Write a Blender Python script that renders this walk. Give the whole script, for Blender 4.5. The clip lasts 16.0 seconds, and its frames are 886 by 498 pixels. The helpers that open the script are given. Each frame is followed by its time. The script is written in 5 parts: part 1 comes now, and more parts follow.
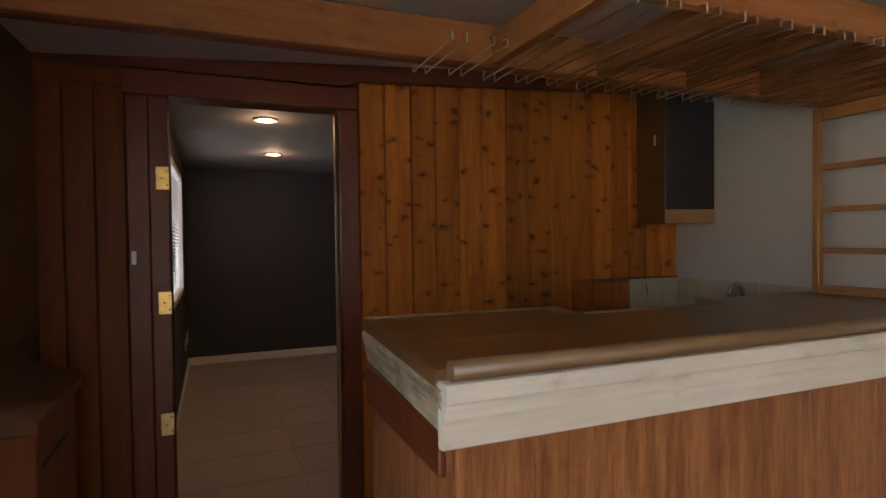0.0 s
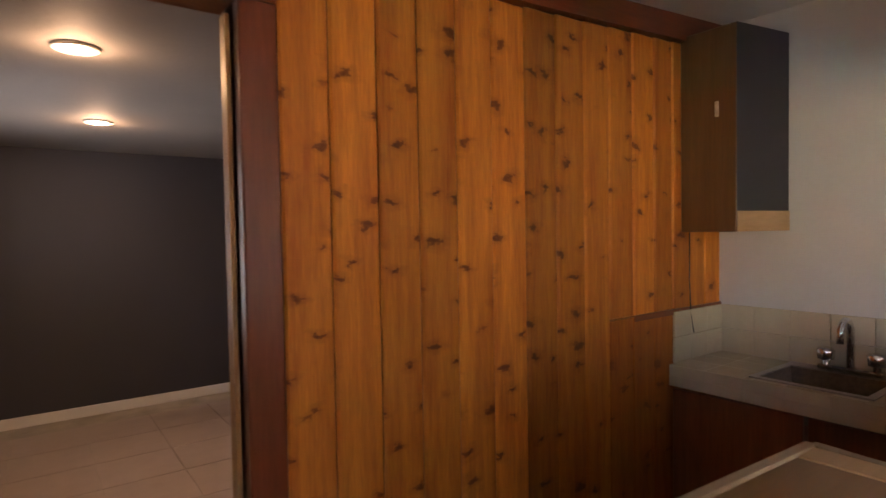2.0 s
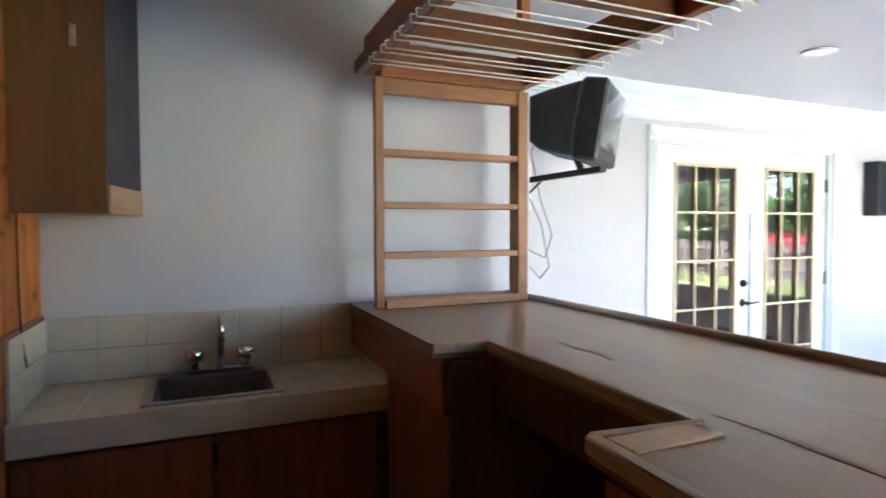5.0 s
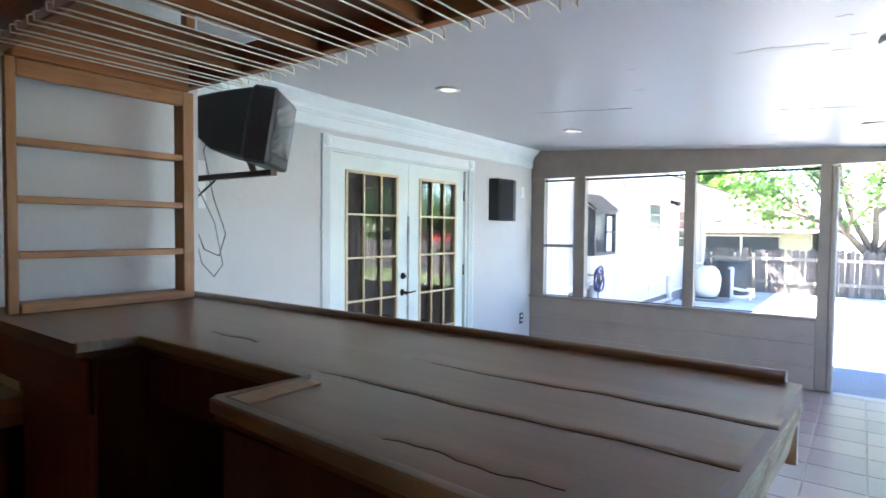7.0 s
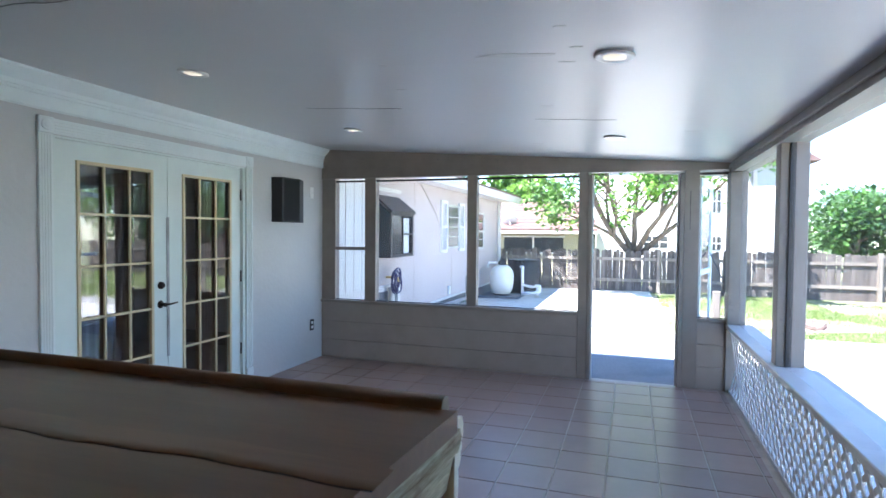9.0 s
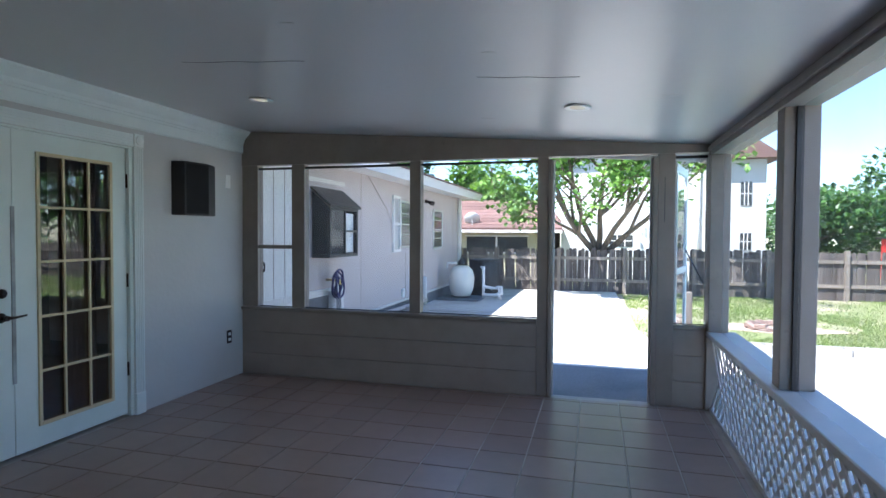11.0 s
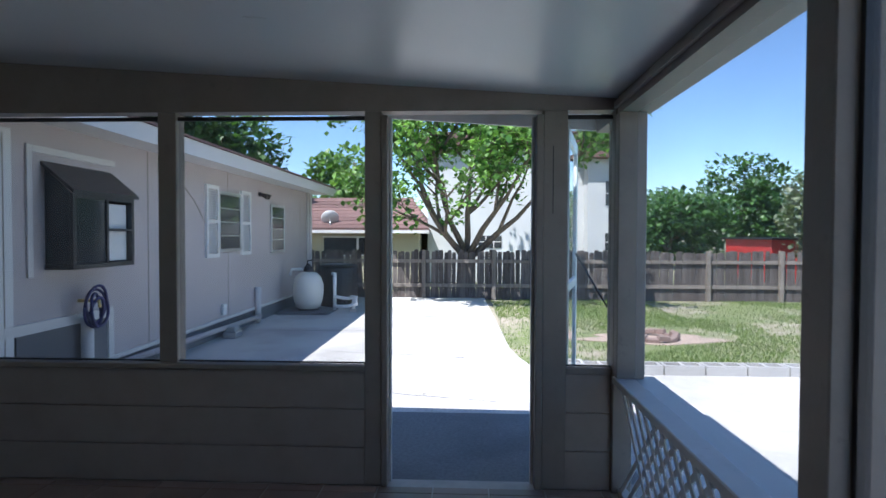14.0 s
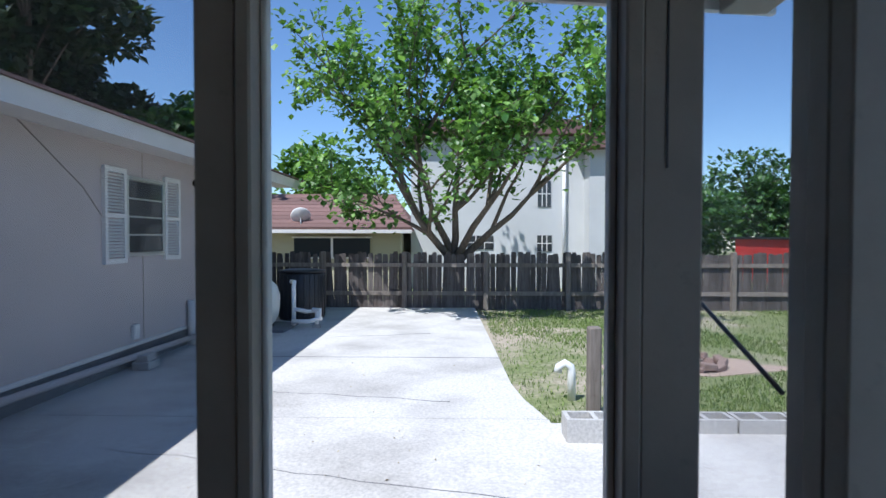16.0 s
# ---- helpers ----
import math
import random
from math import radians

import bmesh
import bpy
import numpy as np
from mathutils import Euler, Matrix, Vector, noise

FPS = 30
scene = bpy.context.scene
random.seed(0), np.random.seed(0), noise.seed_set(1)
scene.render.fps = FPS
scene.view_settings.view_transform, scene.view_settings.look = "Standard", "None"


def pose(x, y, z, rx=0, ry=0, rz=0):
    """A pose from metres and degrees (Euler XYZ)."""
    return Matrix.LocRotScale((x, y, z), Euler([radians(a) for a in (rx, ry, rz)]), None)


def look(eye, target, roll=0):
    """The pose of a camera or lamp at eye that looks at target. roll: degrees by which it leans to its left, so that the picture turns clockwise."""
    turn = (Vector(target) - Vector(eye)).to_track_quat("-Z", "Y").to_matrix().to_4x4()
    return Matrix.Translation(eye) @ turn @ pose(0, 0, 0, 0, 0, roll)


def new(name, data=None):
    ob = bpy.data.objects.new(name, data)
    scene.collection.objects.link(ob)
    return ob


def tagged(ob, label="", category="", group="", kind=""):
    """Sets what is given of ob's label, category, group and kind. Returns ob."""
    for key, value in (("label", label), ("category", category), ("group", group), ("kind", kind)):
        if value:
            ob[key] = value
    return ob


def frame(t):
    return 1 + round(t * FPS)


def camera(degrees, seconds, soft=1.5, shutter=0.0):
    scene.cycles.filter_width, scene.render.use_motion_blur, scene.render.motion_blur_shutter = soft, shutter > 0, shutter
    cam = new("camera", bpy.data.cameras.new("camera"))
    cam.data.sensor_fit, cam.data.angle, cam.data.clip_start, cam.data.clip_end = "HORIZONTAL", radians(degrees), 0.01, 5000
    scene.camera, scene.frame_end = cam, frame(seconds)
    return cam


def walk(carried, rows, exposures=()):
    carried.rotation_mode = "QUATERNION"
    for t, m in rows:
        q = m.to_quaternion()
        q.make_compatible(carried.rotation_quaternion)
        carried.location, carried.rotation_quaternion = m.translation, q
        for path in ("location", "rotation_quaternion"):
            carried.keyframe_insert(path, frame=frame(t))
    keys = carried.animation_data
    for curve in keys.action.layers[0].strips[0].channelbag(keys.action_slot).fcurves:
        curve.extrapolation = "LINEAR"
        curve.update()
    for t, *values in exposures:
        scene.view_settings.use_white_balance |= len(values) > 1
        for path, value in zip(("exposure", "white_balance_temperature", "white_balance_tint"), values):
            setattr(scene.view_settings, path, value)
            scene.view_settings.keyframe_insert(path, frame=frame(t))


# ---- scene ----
cam = camera(76.3, 16.0, shutter=0.3)
EXPOSURES = [(0.0, 2.95, 8600, 31), (0.5, 3.25, 9300, 33), (1.0, 3.6, 10800, 40), (1.5, 4.1, 10500, 39), (2.0, 4.4, 9200, 36), (2.5, 4.9, 7150, 24), (3.5, 5.2, 7000, 25), (4.0, 5.0, 6700, 26), (5.0, 4.7, 6250, 20), (7.5, 3.55, 5850, 14), (9.0, 2.85, 5750, 12), (11.5, 1.7, 5750, 11), (13.0, 1.25, 5700, 11), (14.5, 0.65, 5650, 11), (16.0, 0.27, 5600, 11)]
PATH = [
    (0, (0.014, 0.203, 1.378), (0.773, 2.053, 1.336), -0.7),
    (0.5, (0.01, 0.567, 1.408), (0.888, 2.364, 1.362), -0.7),
    (1, (0.075, 0.957, 1.439), (1.012, 2.723, 1.385), -1.0),
    (1.5, (0.12, 1.31, 1.466), (1.138, 3.031, 1.4), -1.2),
    (2, (0.199, 1.571, 1.459), (1.378, 3.185, 1.396), -1.0),
    (2.5, (0.349, 1.925, 1.431), (1.831, 3.266, 1.369), -0.9),
    (3, (0.456, 2.065, 1.402), (2.189, 3.06, 1.332), -0.8),
    (3.5, (0.51, 2.228, 1.364), (2.471, 2.615, 1.31), -0.5),
    (4, (0.573, 2.317, 1.363), (2.571, 2.28, 1.295), -0.3),
    (4.5, (0.602, 2.371, 1.372), (2.556, 1.949, 1.304), -0.2),
    (5, (0.569, 2.403, 1.392), (2.406, 1.615, 1.322), -0.2),
    (5.2, (0.557, 2.43, 1.396), (2.321, 1.49, 1.326), -0.2),
    (7.3, (0.305, 2.443, 1.396), (1.416, 0.782, 1.327), 0.6),
    (7.5, (0.29, 2.412, 1.393), (1.344, 0.714, 1.326), 0.6),
    (8, (0.245, 2.384, 1.399), (1.13, 0.592, 1.333), 0.5),
    (8.5, (0.189, 2.292, 1.407), (0.928, 0.434, 1.343), 0.5),
    (9, (0.151, 2.098, 1.409), (0.784, 0.202, 1.348), 0.5),
    (9.2, (0.14, 2.033, 1.413), (0.748, 0.129, 1.347), 0.4),
    (11.5, (0.189, 1.036, 1.347), (0.707, -0.895, 1.293), 0.2),
    (12, (0.229, 0.834, 1.359), (0.718, -1.104, 1.305), 0.1),
    (12.5, (0.167, 0.581, 1.373), (0.543, -1.382, 1.317), 0.3),
    (13, (0.084, 0.294, 1.352), (0.338, -1.689, 1.301), 0.2),
    (13.5, (0.099, -0.108, 1.354), (0.246, -2.102, 1.302), 0.5),
    (14, (0.096, -0.504, 1.338), (0.18, -2.501, 1.288), 0.2),
    (14.5, (0.088, -0.942, 1.343), (0.147, -2.94, 1.293), 0.2),
    (15, (0.101, -1.412, 1.329), (0.152, -3.411, 1.281), 0.1),
    (15.5, (0.086, -1.826, 1.317), (0.13, -3.825, 1.27), 0.0),
    (16, (0.086, -2.281, 1.309), (0.128, -4.28, 1.263), 0.1),
]
walk(cam, [(t, look(eye, target, roll)) for t, eye, target, roll in PATH], EXPOSURES)

# ---- light ----
SUN_TO = Vector((0.41, 0.43, 1.0)).normalized()
world = bpy.data.worlds.new("world")
scene.world = world
world.use_nodes = True
wn = world.node_tree.nodes
sky = wn.new("ShaderNodeTexSky")
sky.sky_type = "NISHITA"
sky.sun_disc = False
sky.sun_elevation = math.asin(SUN_TO.z)
sky.sun_rotation = math.atan2(SUN_TO.x, SUN_TO.y)
sky.air_density, sky.dust_density, sky.ozone_density = 1.0, 0.1, 5.0
world.node_tree.links.new(sky.outputs[0], wn["Background"].inputs[0])
wn["Background"].inputs[1].default_value = 0.125
sun = new("sun", bpy.data.lights.new("sun", "SUN"))
sun.data.energy, sun.data.angle, sun.data.color = 5.0, radians(0.5), (1.0, 0.95, 0.87)
sun.matrix_world = look(SUN_TO * 20, (0, 0, 0))


# ---- building helpers ----
def box(bm, x0, y0, z0, x1, y1, z1):
    """A box from corner to corner, added to bm. Returns its vertices."""
    lo, hi = (min(x0, x1), min(y0, y1), min(z0, z1)), (max(x0, x1), max(y0, y1), max(z0, z1))
    v = [bm.verts.new((hi[0] if i & 1 else lo[0], hi[1] if i & 2 else lo[1], hi[2] if i & 4 else lo[2])) for i in range(8)]
    for f in ((0, 2, 3, 1), (4, 5, 7, 6), (0, 1, 5, 4), (2, 6, 7, 3), (0, 4, 6, 2), (1, 3, 7, 5)):
        bm.faces.new([v[i] for i in f])
    return v


def bev(bm, w=0.004, seg=1):
    bmesh.ops.bevel(bm, geom=bm.edges[:], offset=w, segments=seg, affect="EDGES", clamp_overlap=True)
    return bm


def B(*c, w=0.0):
    """A bmesh of boxes, bevelled by w."""
    bm = bmesh.new()
    for b in c:
        box(bm, *b)
    return bev(bm, w) if w else bm


def prism(bm, pts, axis, a, b):
    """Extrudes a polygon given in the two other axes along axis from a to b."""
    def put(p, q):
        return {"x": (q, p[0], p[1]), "y": (p[0], q, p[1]), "z": (p[0], p[1], q)}[axis]
    n = len(pts)
    A = [bm.verts.new(put(p, a)) for p in pts]
    C = [bm.verts.new(put(p, b)) for p in pts]
    bm.faces.new(A)
    bm.faces.new(C[::-1])
    for i in range(n):
        bm.faces.new((A[i], C[i], C[(i + 1) % n], A[(i + 1) % n]))
    bmesh.ops.recalc_face_normals(bm, faces=bm.faces[:])
    return bm


def tube(bm, pts, r0, r1=None, seg=8, cap=True):
    """A tube along points, tapering from r0 to r1."""
    r1 = r0 if r1 is None else r1
    pts = [Vector(p) for p in pts]
    rings, side = [], None
    for i, p in enumerate(pts):
        d = (pts[min(i + 1, len(pts) - 1)] - pts[max(i - 1, 0)]).normalized()
        if side is None:
            side = d.orthogonal().normalized()
        side = (side - d * side.dot(d)).normalized()
        up = d.cross(side)
        r = r0 + (r1 - r0) * i / max(1, len(pts) - 1)
        rings.append([bm.verts.new(p + (side * math.cos(6.28318 * k / seg) + up * math.sin(6.28318 * k / seg)) * r) for k in range(seg)])
    for a, b in zip(rings, rings[1:]):
        for k in range(seg):
            f = bm.faces.new((a[k], a[(k + 1) % seg], b[(k + 1) % seg], b[k]))
            f.smooth = True
    if cap:
        bm.faces.new(rings[0][::-1])
        bm.faces.new(rings[-1])
    return bm


def lathe(bm, prof, cx, cy, seg=24):
    """Turns a profile of (radius, z) round the upright through cx, cy."""
    rings = [[bm.verts.new((cx + r * math.cos(6.28318 * k / seg), cy + r * math.sin(6.28318 * k / seg), z)) for k in range(seg)] for r, z in prof]
    for a, b in zip(rings, rings[1:]):
        for k in range(seg):
            f = bm.faces.new((a[k], a[(k + 1) % seg], b[(k + 1) % seg], b[k]))
            f.smooth = True
    bm.faces.new(rings[0][::-1])
    bm.faces.new(rings[-1])
    return bm


def mesh_of(name, bm, mat):
    me = bpy.data.meshes.new(name)
    bm.to_mesh(me)
    bm.free()
    if mat:
        me.materials.append(mat)
    return me


def part(name, bm, mat, parent=None, label=""):
    ob = new(name, mesh_of(name, bm, mat))
    if parent is not None:
        ob.parent = parent
    if label:
        ob["label"] = label
    return ob


def thing(name, label, category, at=(0, 0, 0), group="", kind=""):
    ob = new(name)
    ob.empty_display_size = 0.1
    ob.location = at
    return tagged(ob, label, category, group, kind)


def solid(name, bm, mat, label, category, group="", kind=""):
    return tagged(part(name, bm, mat), label, category, group, kind)


def structure(name, bm, mat, label, category):
    return solid(name, bm, mat, label, category, kind="structure")


# ---- materials ----
def mat_base(name, rough=0.6, metal=0.0):
    m = bpy.data.materials.new(name)
    m.use_nodes = True
    nt = m.node_tree
    p = nt.nodes["Principled BSDF"]
    p.inputs["Roughness"].default_value, p.inputs["Metallic"].default_value = rough, metal
    return m, nt, p


def node(nt, kind, **values):
    n = nt.nodes.new(kind)
    for k, v in values.items():
        n.inputs[k.replace("_", " ")].default_value = v
    return n


def coords(nt, scale=(1, 1, 1), rnd=0.0):
    tc = nt.nodes.new("ShaderNodeTexCoord")
    mp = node(nt, "ShaderNodeMapping", Scale=scale)
    nt.links.new(tc.outputs["Object"], mp.inputs["Vector"])
    if rnd:
        oi = nt.nodes.new("ShaderNodeObjectInfo")
        mul = nt.nodes.new("ShaderNodeMath")
        mul.operation = "MULTIPLY"
        mul.inputs[1].default_value = rnd
        nt.links.new(oi.outputs["Random"], mul.inputs[0])
        nt.links.new(mul.outputs[0], mp.inputs["Location"])
    return mp


def ramp(nt, fac, stops):
    r = nt.nodes.new("ShaderNodeValToRGB")
    while len(r.color_ramp.elements) < len(stops):
        r.color_ramp.elements.new(0.5)
    for e, (pos, c) in zip(r.color_ramp.elements, stops):
        e.position, e.color = pos, (*c, 1)
    nt.links.new(fac, r.inputs[0])
    return r


def mixc(nt, fac, a, b, mode="MIX"):
    m = nt.nodes.new("ShaderNodeMix")
    m.data_type, m.blend_type = "RGBA", mode
    for sock, v in ((m.inputs["Factor"], fac), (m.inputs["A"], a), (m.inputs["B"], b)):
        if isinstance(v, (int, float)):
            sock.default_value = v
        elif isinstance(v, tuple):
            sock.default_value = (*v, 1)
        else:
            nt.links.new(v, sock)
    return m.outputs["Result"]


def bump(nt, p, height, strength=0.2, dist=0.01):
    b = node(nt, "ShaderNodeBump", Strength=strength, Distance=dist)
    nt.links.new(height, b.inputs["Height"])
    nt.links.new(b.outputs[0], p.inputs["Normal"])


def rand_tone(nt, col, lo, hi):
    """Varies a colour's brightness from object to object."""
    oi = nt.nodes.new("ShaderNodeObjectInfo")
    mr = node(nt, "ShaderNodeMapRange", To_Min=lo, To_Max=hi)
    nt.links.new(oi.outputs["Random"], mr.inputs["Value"])
    hsv = nt.nodes.new("ShaderNodeHueSaturation")
    nt.links.new(mr.outputs[0], hsv.inputs["Value"])
    nt.links.new(col, hsv.inputs["Color"])
    return hsv.outputs[0]


def paint(name, c, rough=0.5, vary=0.12, scale=3.0, bumps=0.15, bscale=60.0, stain=None, spec=0.5):
    """Painted or plastered surface: broad unevenness, fine grain, small stains."""
    m, nt, p = mat_base(name, rough)
    mp = coords(nt)
    n1 = node(nt, "ShaderNodeTexNoise", Scale=scale, Detail=6.0, Roughness=0.6)
    n2 = node(nt, "ShaderNodeTexNoise", Scale=bscale, Detail=4.0)
    for n in (n1, n2):
        nt.links.new(mp.outputs[0], n.inputs["Vector"])
    dark = tuple(x * (1 - vary) for x in c)
    col = ramp(nt, n1.outputs[0], [(0.3, dark), (0.62, c)]).outputs[0]
    if stain:
        n3 = node(nt, "ShaderNodeTexNoise", Scale=scale * 2.3, Detail=8.0, Roughness=0.7)
        nt.links.new(mp.outputs[0], n3.inputs["Vector"])
        f = ramp(nt, n3.outputs[0], [(0.6, (0, 0, 0)), (0.75, (1, 1, 1))]).outputs[0]
        col = mixc(nt, f, col, stain)
    nt.links.new(col, p.inputs["Base Color"])
    rr = node(nt, "ShaderNodeMapRange", To_Min=max(0.02, rough - 0.08), To_Max=min(1, rough + 0.1))
    nt.links.new(n1.outputs[0], rr.inputs["Value"])
    nt.links.new(rr.outputs[0], p.inputs["Roughness"])
    p.inputs["Specular IOR Level"].default_value = spec
    bump(nt, p, n2.outputs[0], bumps, 0.004)
    return m


def wood(name, c0, c1, axis="z", rough=0.4, knots=0.0, tone=(0.8, 1.15), grain=1.0, coat=0.0):
    """Wood with grain along axis, knots of the given strength, tone varying from board to board."""
    m, nt, p = mat_base(name, rough)
    s = {"x": (1.2, 14, 14), "y": (14, 1.2, 14), "z": (14, 14, 1.2)}[axis]
    mp = coords(nt, s, 37.0)
    n1 = node(nt, "ShaderNodeTexNoise", Scale=1.3 * grain, Detail=5.0, Roughness=0.55, Distortion=0.6)
    n2 = node(nt, "ShaderNodeTexNoise", Scale=7.0 * grain, Detail=4.0, Roughness=0.7)
    for n in (n1, n2):
        nt.links.new(mp.outputs[0], n.inputs["Vector"])
    f = mixc(nt, 0.4, n1.outputs[0], n2.outputs[0])
    col = ramp(nt, f, [(0.32, c0), (0.5, tuple((a + b) / 2 for a, b in zip(c0, c1))), (0.66, c1)]).outputs[0]
    if knots:
        ks = {"x": (5.5, 0.01, 9), "y": (0.01, 5.5, 9), "z": (6.2, 0.01, 10.0)}[axis]
        mk = coords(nt, ks, 37.0)
        wob = node(nt, "ShaderNodeTexNoise", Scale=2.6, Detail=5.0, Roughness=0.65)
        nt.links.new(mk.outputs[0], wob.inputs["Vector"])
        add = nt.nodes.new("ShaderNodeVectorMath")
        add.operation = "MULTIPLY_ADD"
        add.inputs[1].default_value = (0.75, 0.75, 0.75)
        nt.links.new(wob.outputs["Color"], add.inputs[0])
        nt.links.new(mk.outputs[0], add.inputs[2])
        sep = nt.nodes.new("ShaderNodeSeparateXYZ")
        com = nt.nodes.new("ShaderNodeCombineXYZ")
        nt.links.new(add.outputs[0], sep.inputs[0])
        for a_, b_ in zip({"x": ("X", "Z"), "y": ("Y", "Z"), "z": ("X", "Z")}[axis], ("X", "Y")):
            nt.links.new(sep.outputs[a_], com.inputs[b_])
        v = node(nt, "ShaderNodeTexVoronoi", Scale=1.0, Randomness=0.95)
        v.voronoi_dimensions = "2D"
        nt.links.new(com.outputs[0], v.inputs["Vector"])
        size = node(nt, "ShaderNodeMapRange", To_Min=0.75, To_Max=2.6)
        nt.links.new(v.outputs["Color"], size.inputs["Value"])
        far = nt.nodes.new("ShaderNodeMath")
        far.operation = "MULTIPLY"
        nt.links.new(v.outputs["Distance"], far.inputs[0])
        nt.links.new(size.outputs[0], far.inputs[1])
        k = ramp(nt, far.outputs[0], [(0.05, (1, 1, 1)), (0.12, (0.82, 0.82, 0.82)), (0.17, (0.30, 0.30, 0.30)), (0.42, (0, 0, 0))]).outputs[0]
        keep = ramp(nt, v.outputs["Color"], [(0.62, (1, 1, 1)), (0.8, (0.15, 0.15, 0.15))]).outputs[0]
        kk = mixc(nt, 1.0, mixc(nt, 1.0, k, keep, "MULTIPLY"), (knots, knots, knots), "MULTIPLY")
        col = mixc(nt, kk, col, (0.12, 0.026, 0.006))
    col = rand_tone(nt, col, *tone)
    nt.links.new(col, p.inputs["Base Color"])
    p.inputs["Specular IOR Level"].default_value = 0.5 if coat else 0.3
    if coat:
        p.inputs["Coat Weight"].default_value, p.inputs["Coat Roughness"].default_value = coat, 0.25
    bump(nt, p, f, 0.12, 0.002)
    return m


def metal(name, c, rough=0.3):
    m, nt, p = mat_base(name, rough, 1.0)
    mp = coords(nt, (30, 30, 30))
    n = node(nt, "ShaderNodeTexNoise", Scale=2.0, Detail=4.0)
    nt.links.new(mp.outputs[0], n.inputs["Vector"])
    nt.links.new(ramp(nt, n.outputs[0], [(0.3, tuple(x * 0.75 for x in c)), (0.6, c)]).outputs[0], p.inputs["Base Color"])
    return m


def glass(name, tint=(1, 1, 1), rough=0.0):
    m, nt, p = mat_base(name, rough)
    p.inputs["Base Color"].default_value = (*tint, 1)
    p.inputs["Transmission Weight"].default_value = 1.0
    p.inputs["IOR"].default_value = 1.5
    return m


def glow(name, c, strength, base=0.8):
    m, nt, p = mat_base(name, 0.5)
    p.inputs["Base Color"].default_value = (base, base, base, 1)
    p.inputs["Emission Color"].default_value = (*c, 1)
    p.inputs["Emission Strength"].default_value = strength
    return m


def screen_mat(name, c, cover):
    """Woven insect screen, too fine to be told thread by thread."""
    m, nt, p = mat_base(name, 0.7)
    p.inputs["Base Color"].default_value = (*c, 1)
    mp = coords(nt, (1, 1, 1))
    n = node(nt, "ShaderNodeTexNoise", Scale=1.5, Detail=3.0)
    nt.links.new(mp.outputs[0], n.inputs["Vector"])
    mr = node(nt, "ShaderNodeMapRange", To_Min=cover * 0.6, To_Max=cover * 1.4)
    nt.links.new(n.outputs[0], mr.inputs["Value"])
    nt.links.new(mr.outputs[0], p.inputs["Alpha"])
    return m


def leaf_mat(name, c0, c1):
    m, nt, p = mat_base(name, 0.45)
    g = nt.nodes.new("ShaderNodeNewGeometry")
    col = ramp(nt, g.outputs["Random Per Island"], [(0.0, c0), (0.7, c1), (1.0, tuple(min(1, x * 1.5) for x in c1))]).outputs[0]
    nt.links.new(col, p.inputs["Base Color"])
    tr = nt.nodes.new("ShaderNodeBsdfTranslucent")
    mixn = node(nt, "ShaderNodeMixShader", Fac=0.35)
    nt.links.new(mixc(nt, 1.0, col, (1.0, 1.15, 0.5), "MULTIPLY"), tr.inputs["Color"])
    nt.links.new(p.outputs[0], mixn.inputs[1])
    nt.links.new(tr.outputs[0], mixn.inputs[2])
    nt.links.new(mixn.outputs[0], nt.nodes["Material Output"].inputs["Surface"])
    return m


def tile_mat(name, c, rough, lo, hi, bumps=0.05):
    m, nt, p = mat_base(name, rough)
    mp = coords(nt, (1, 1, 1), 9.0)
    n1 = node(nt, "ShaderNodeTexNoise", Scale=7.0, Detail=6.0, Roughness=0.65)
    n2 = node(nt, "ShaderNodeTexNoise", Scale=90.0, Detail=3.0)
    for n in (n1, n2):
        nt.links.new(mp.outputs[0], n.inputs["Vector"])
    col = ramp(nt, n1.outputs[0], [(0.3, tuple(x * 0.88 for x in c)), (0.65, c)]).outputs[0]
    nt.links.new(rand_tone(nt, col, lo, hi), p.inputs["Base Color"])
    mr = node(nt, "ShaderNodeMapRange", To_Min=rough - 0.03, To_Max=rough + 0.04)
    nt.links.new(n1.outputs[0], mr.inputs["Value"])
    nt.links.new(mr.outputs[0], p.inputs["Roughness"])
    bump(nt, p, n2.outputs[0], bumps, 0.002)
    return m


def concrete(name, c, stain):
    m, nt, p = mat_base(name, 0.85)
    mp = coords(nt)
    n1 = node(nt, "ShaderNodeTexNoise", Scale=0.9, Detail=8.0, Roughness=0.6)
    n2 = node(nt, "ShaderNodeTexNoise", Scale=45.0, Detail=6.0, Roughness=0.7)
    n3 = node(nt, "ShaderNodeTexVoronoi", Scale=38.0)
    for n in (n1, n2, n3):
        nt.links.new(mp.outputs[0], n.inputs["Vector"])
    col = ramp(nt, n1.outputs[0], [(0.3, stain), (0.55, c)]).outputs[0]
    f = ramp(nt, n2.outputs[0], [(0.35, (0.6, 0.6, 0.6)), (0.6, (1, 1, 1))]).outputs[0]
    nt.links.new(mixc(nt, 0.7, col, f, "MULTIPLY"), p.inputs["Base Color"])
    bump(nt, p, n2.outputs[0], 0.5, 0.006)
    return m


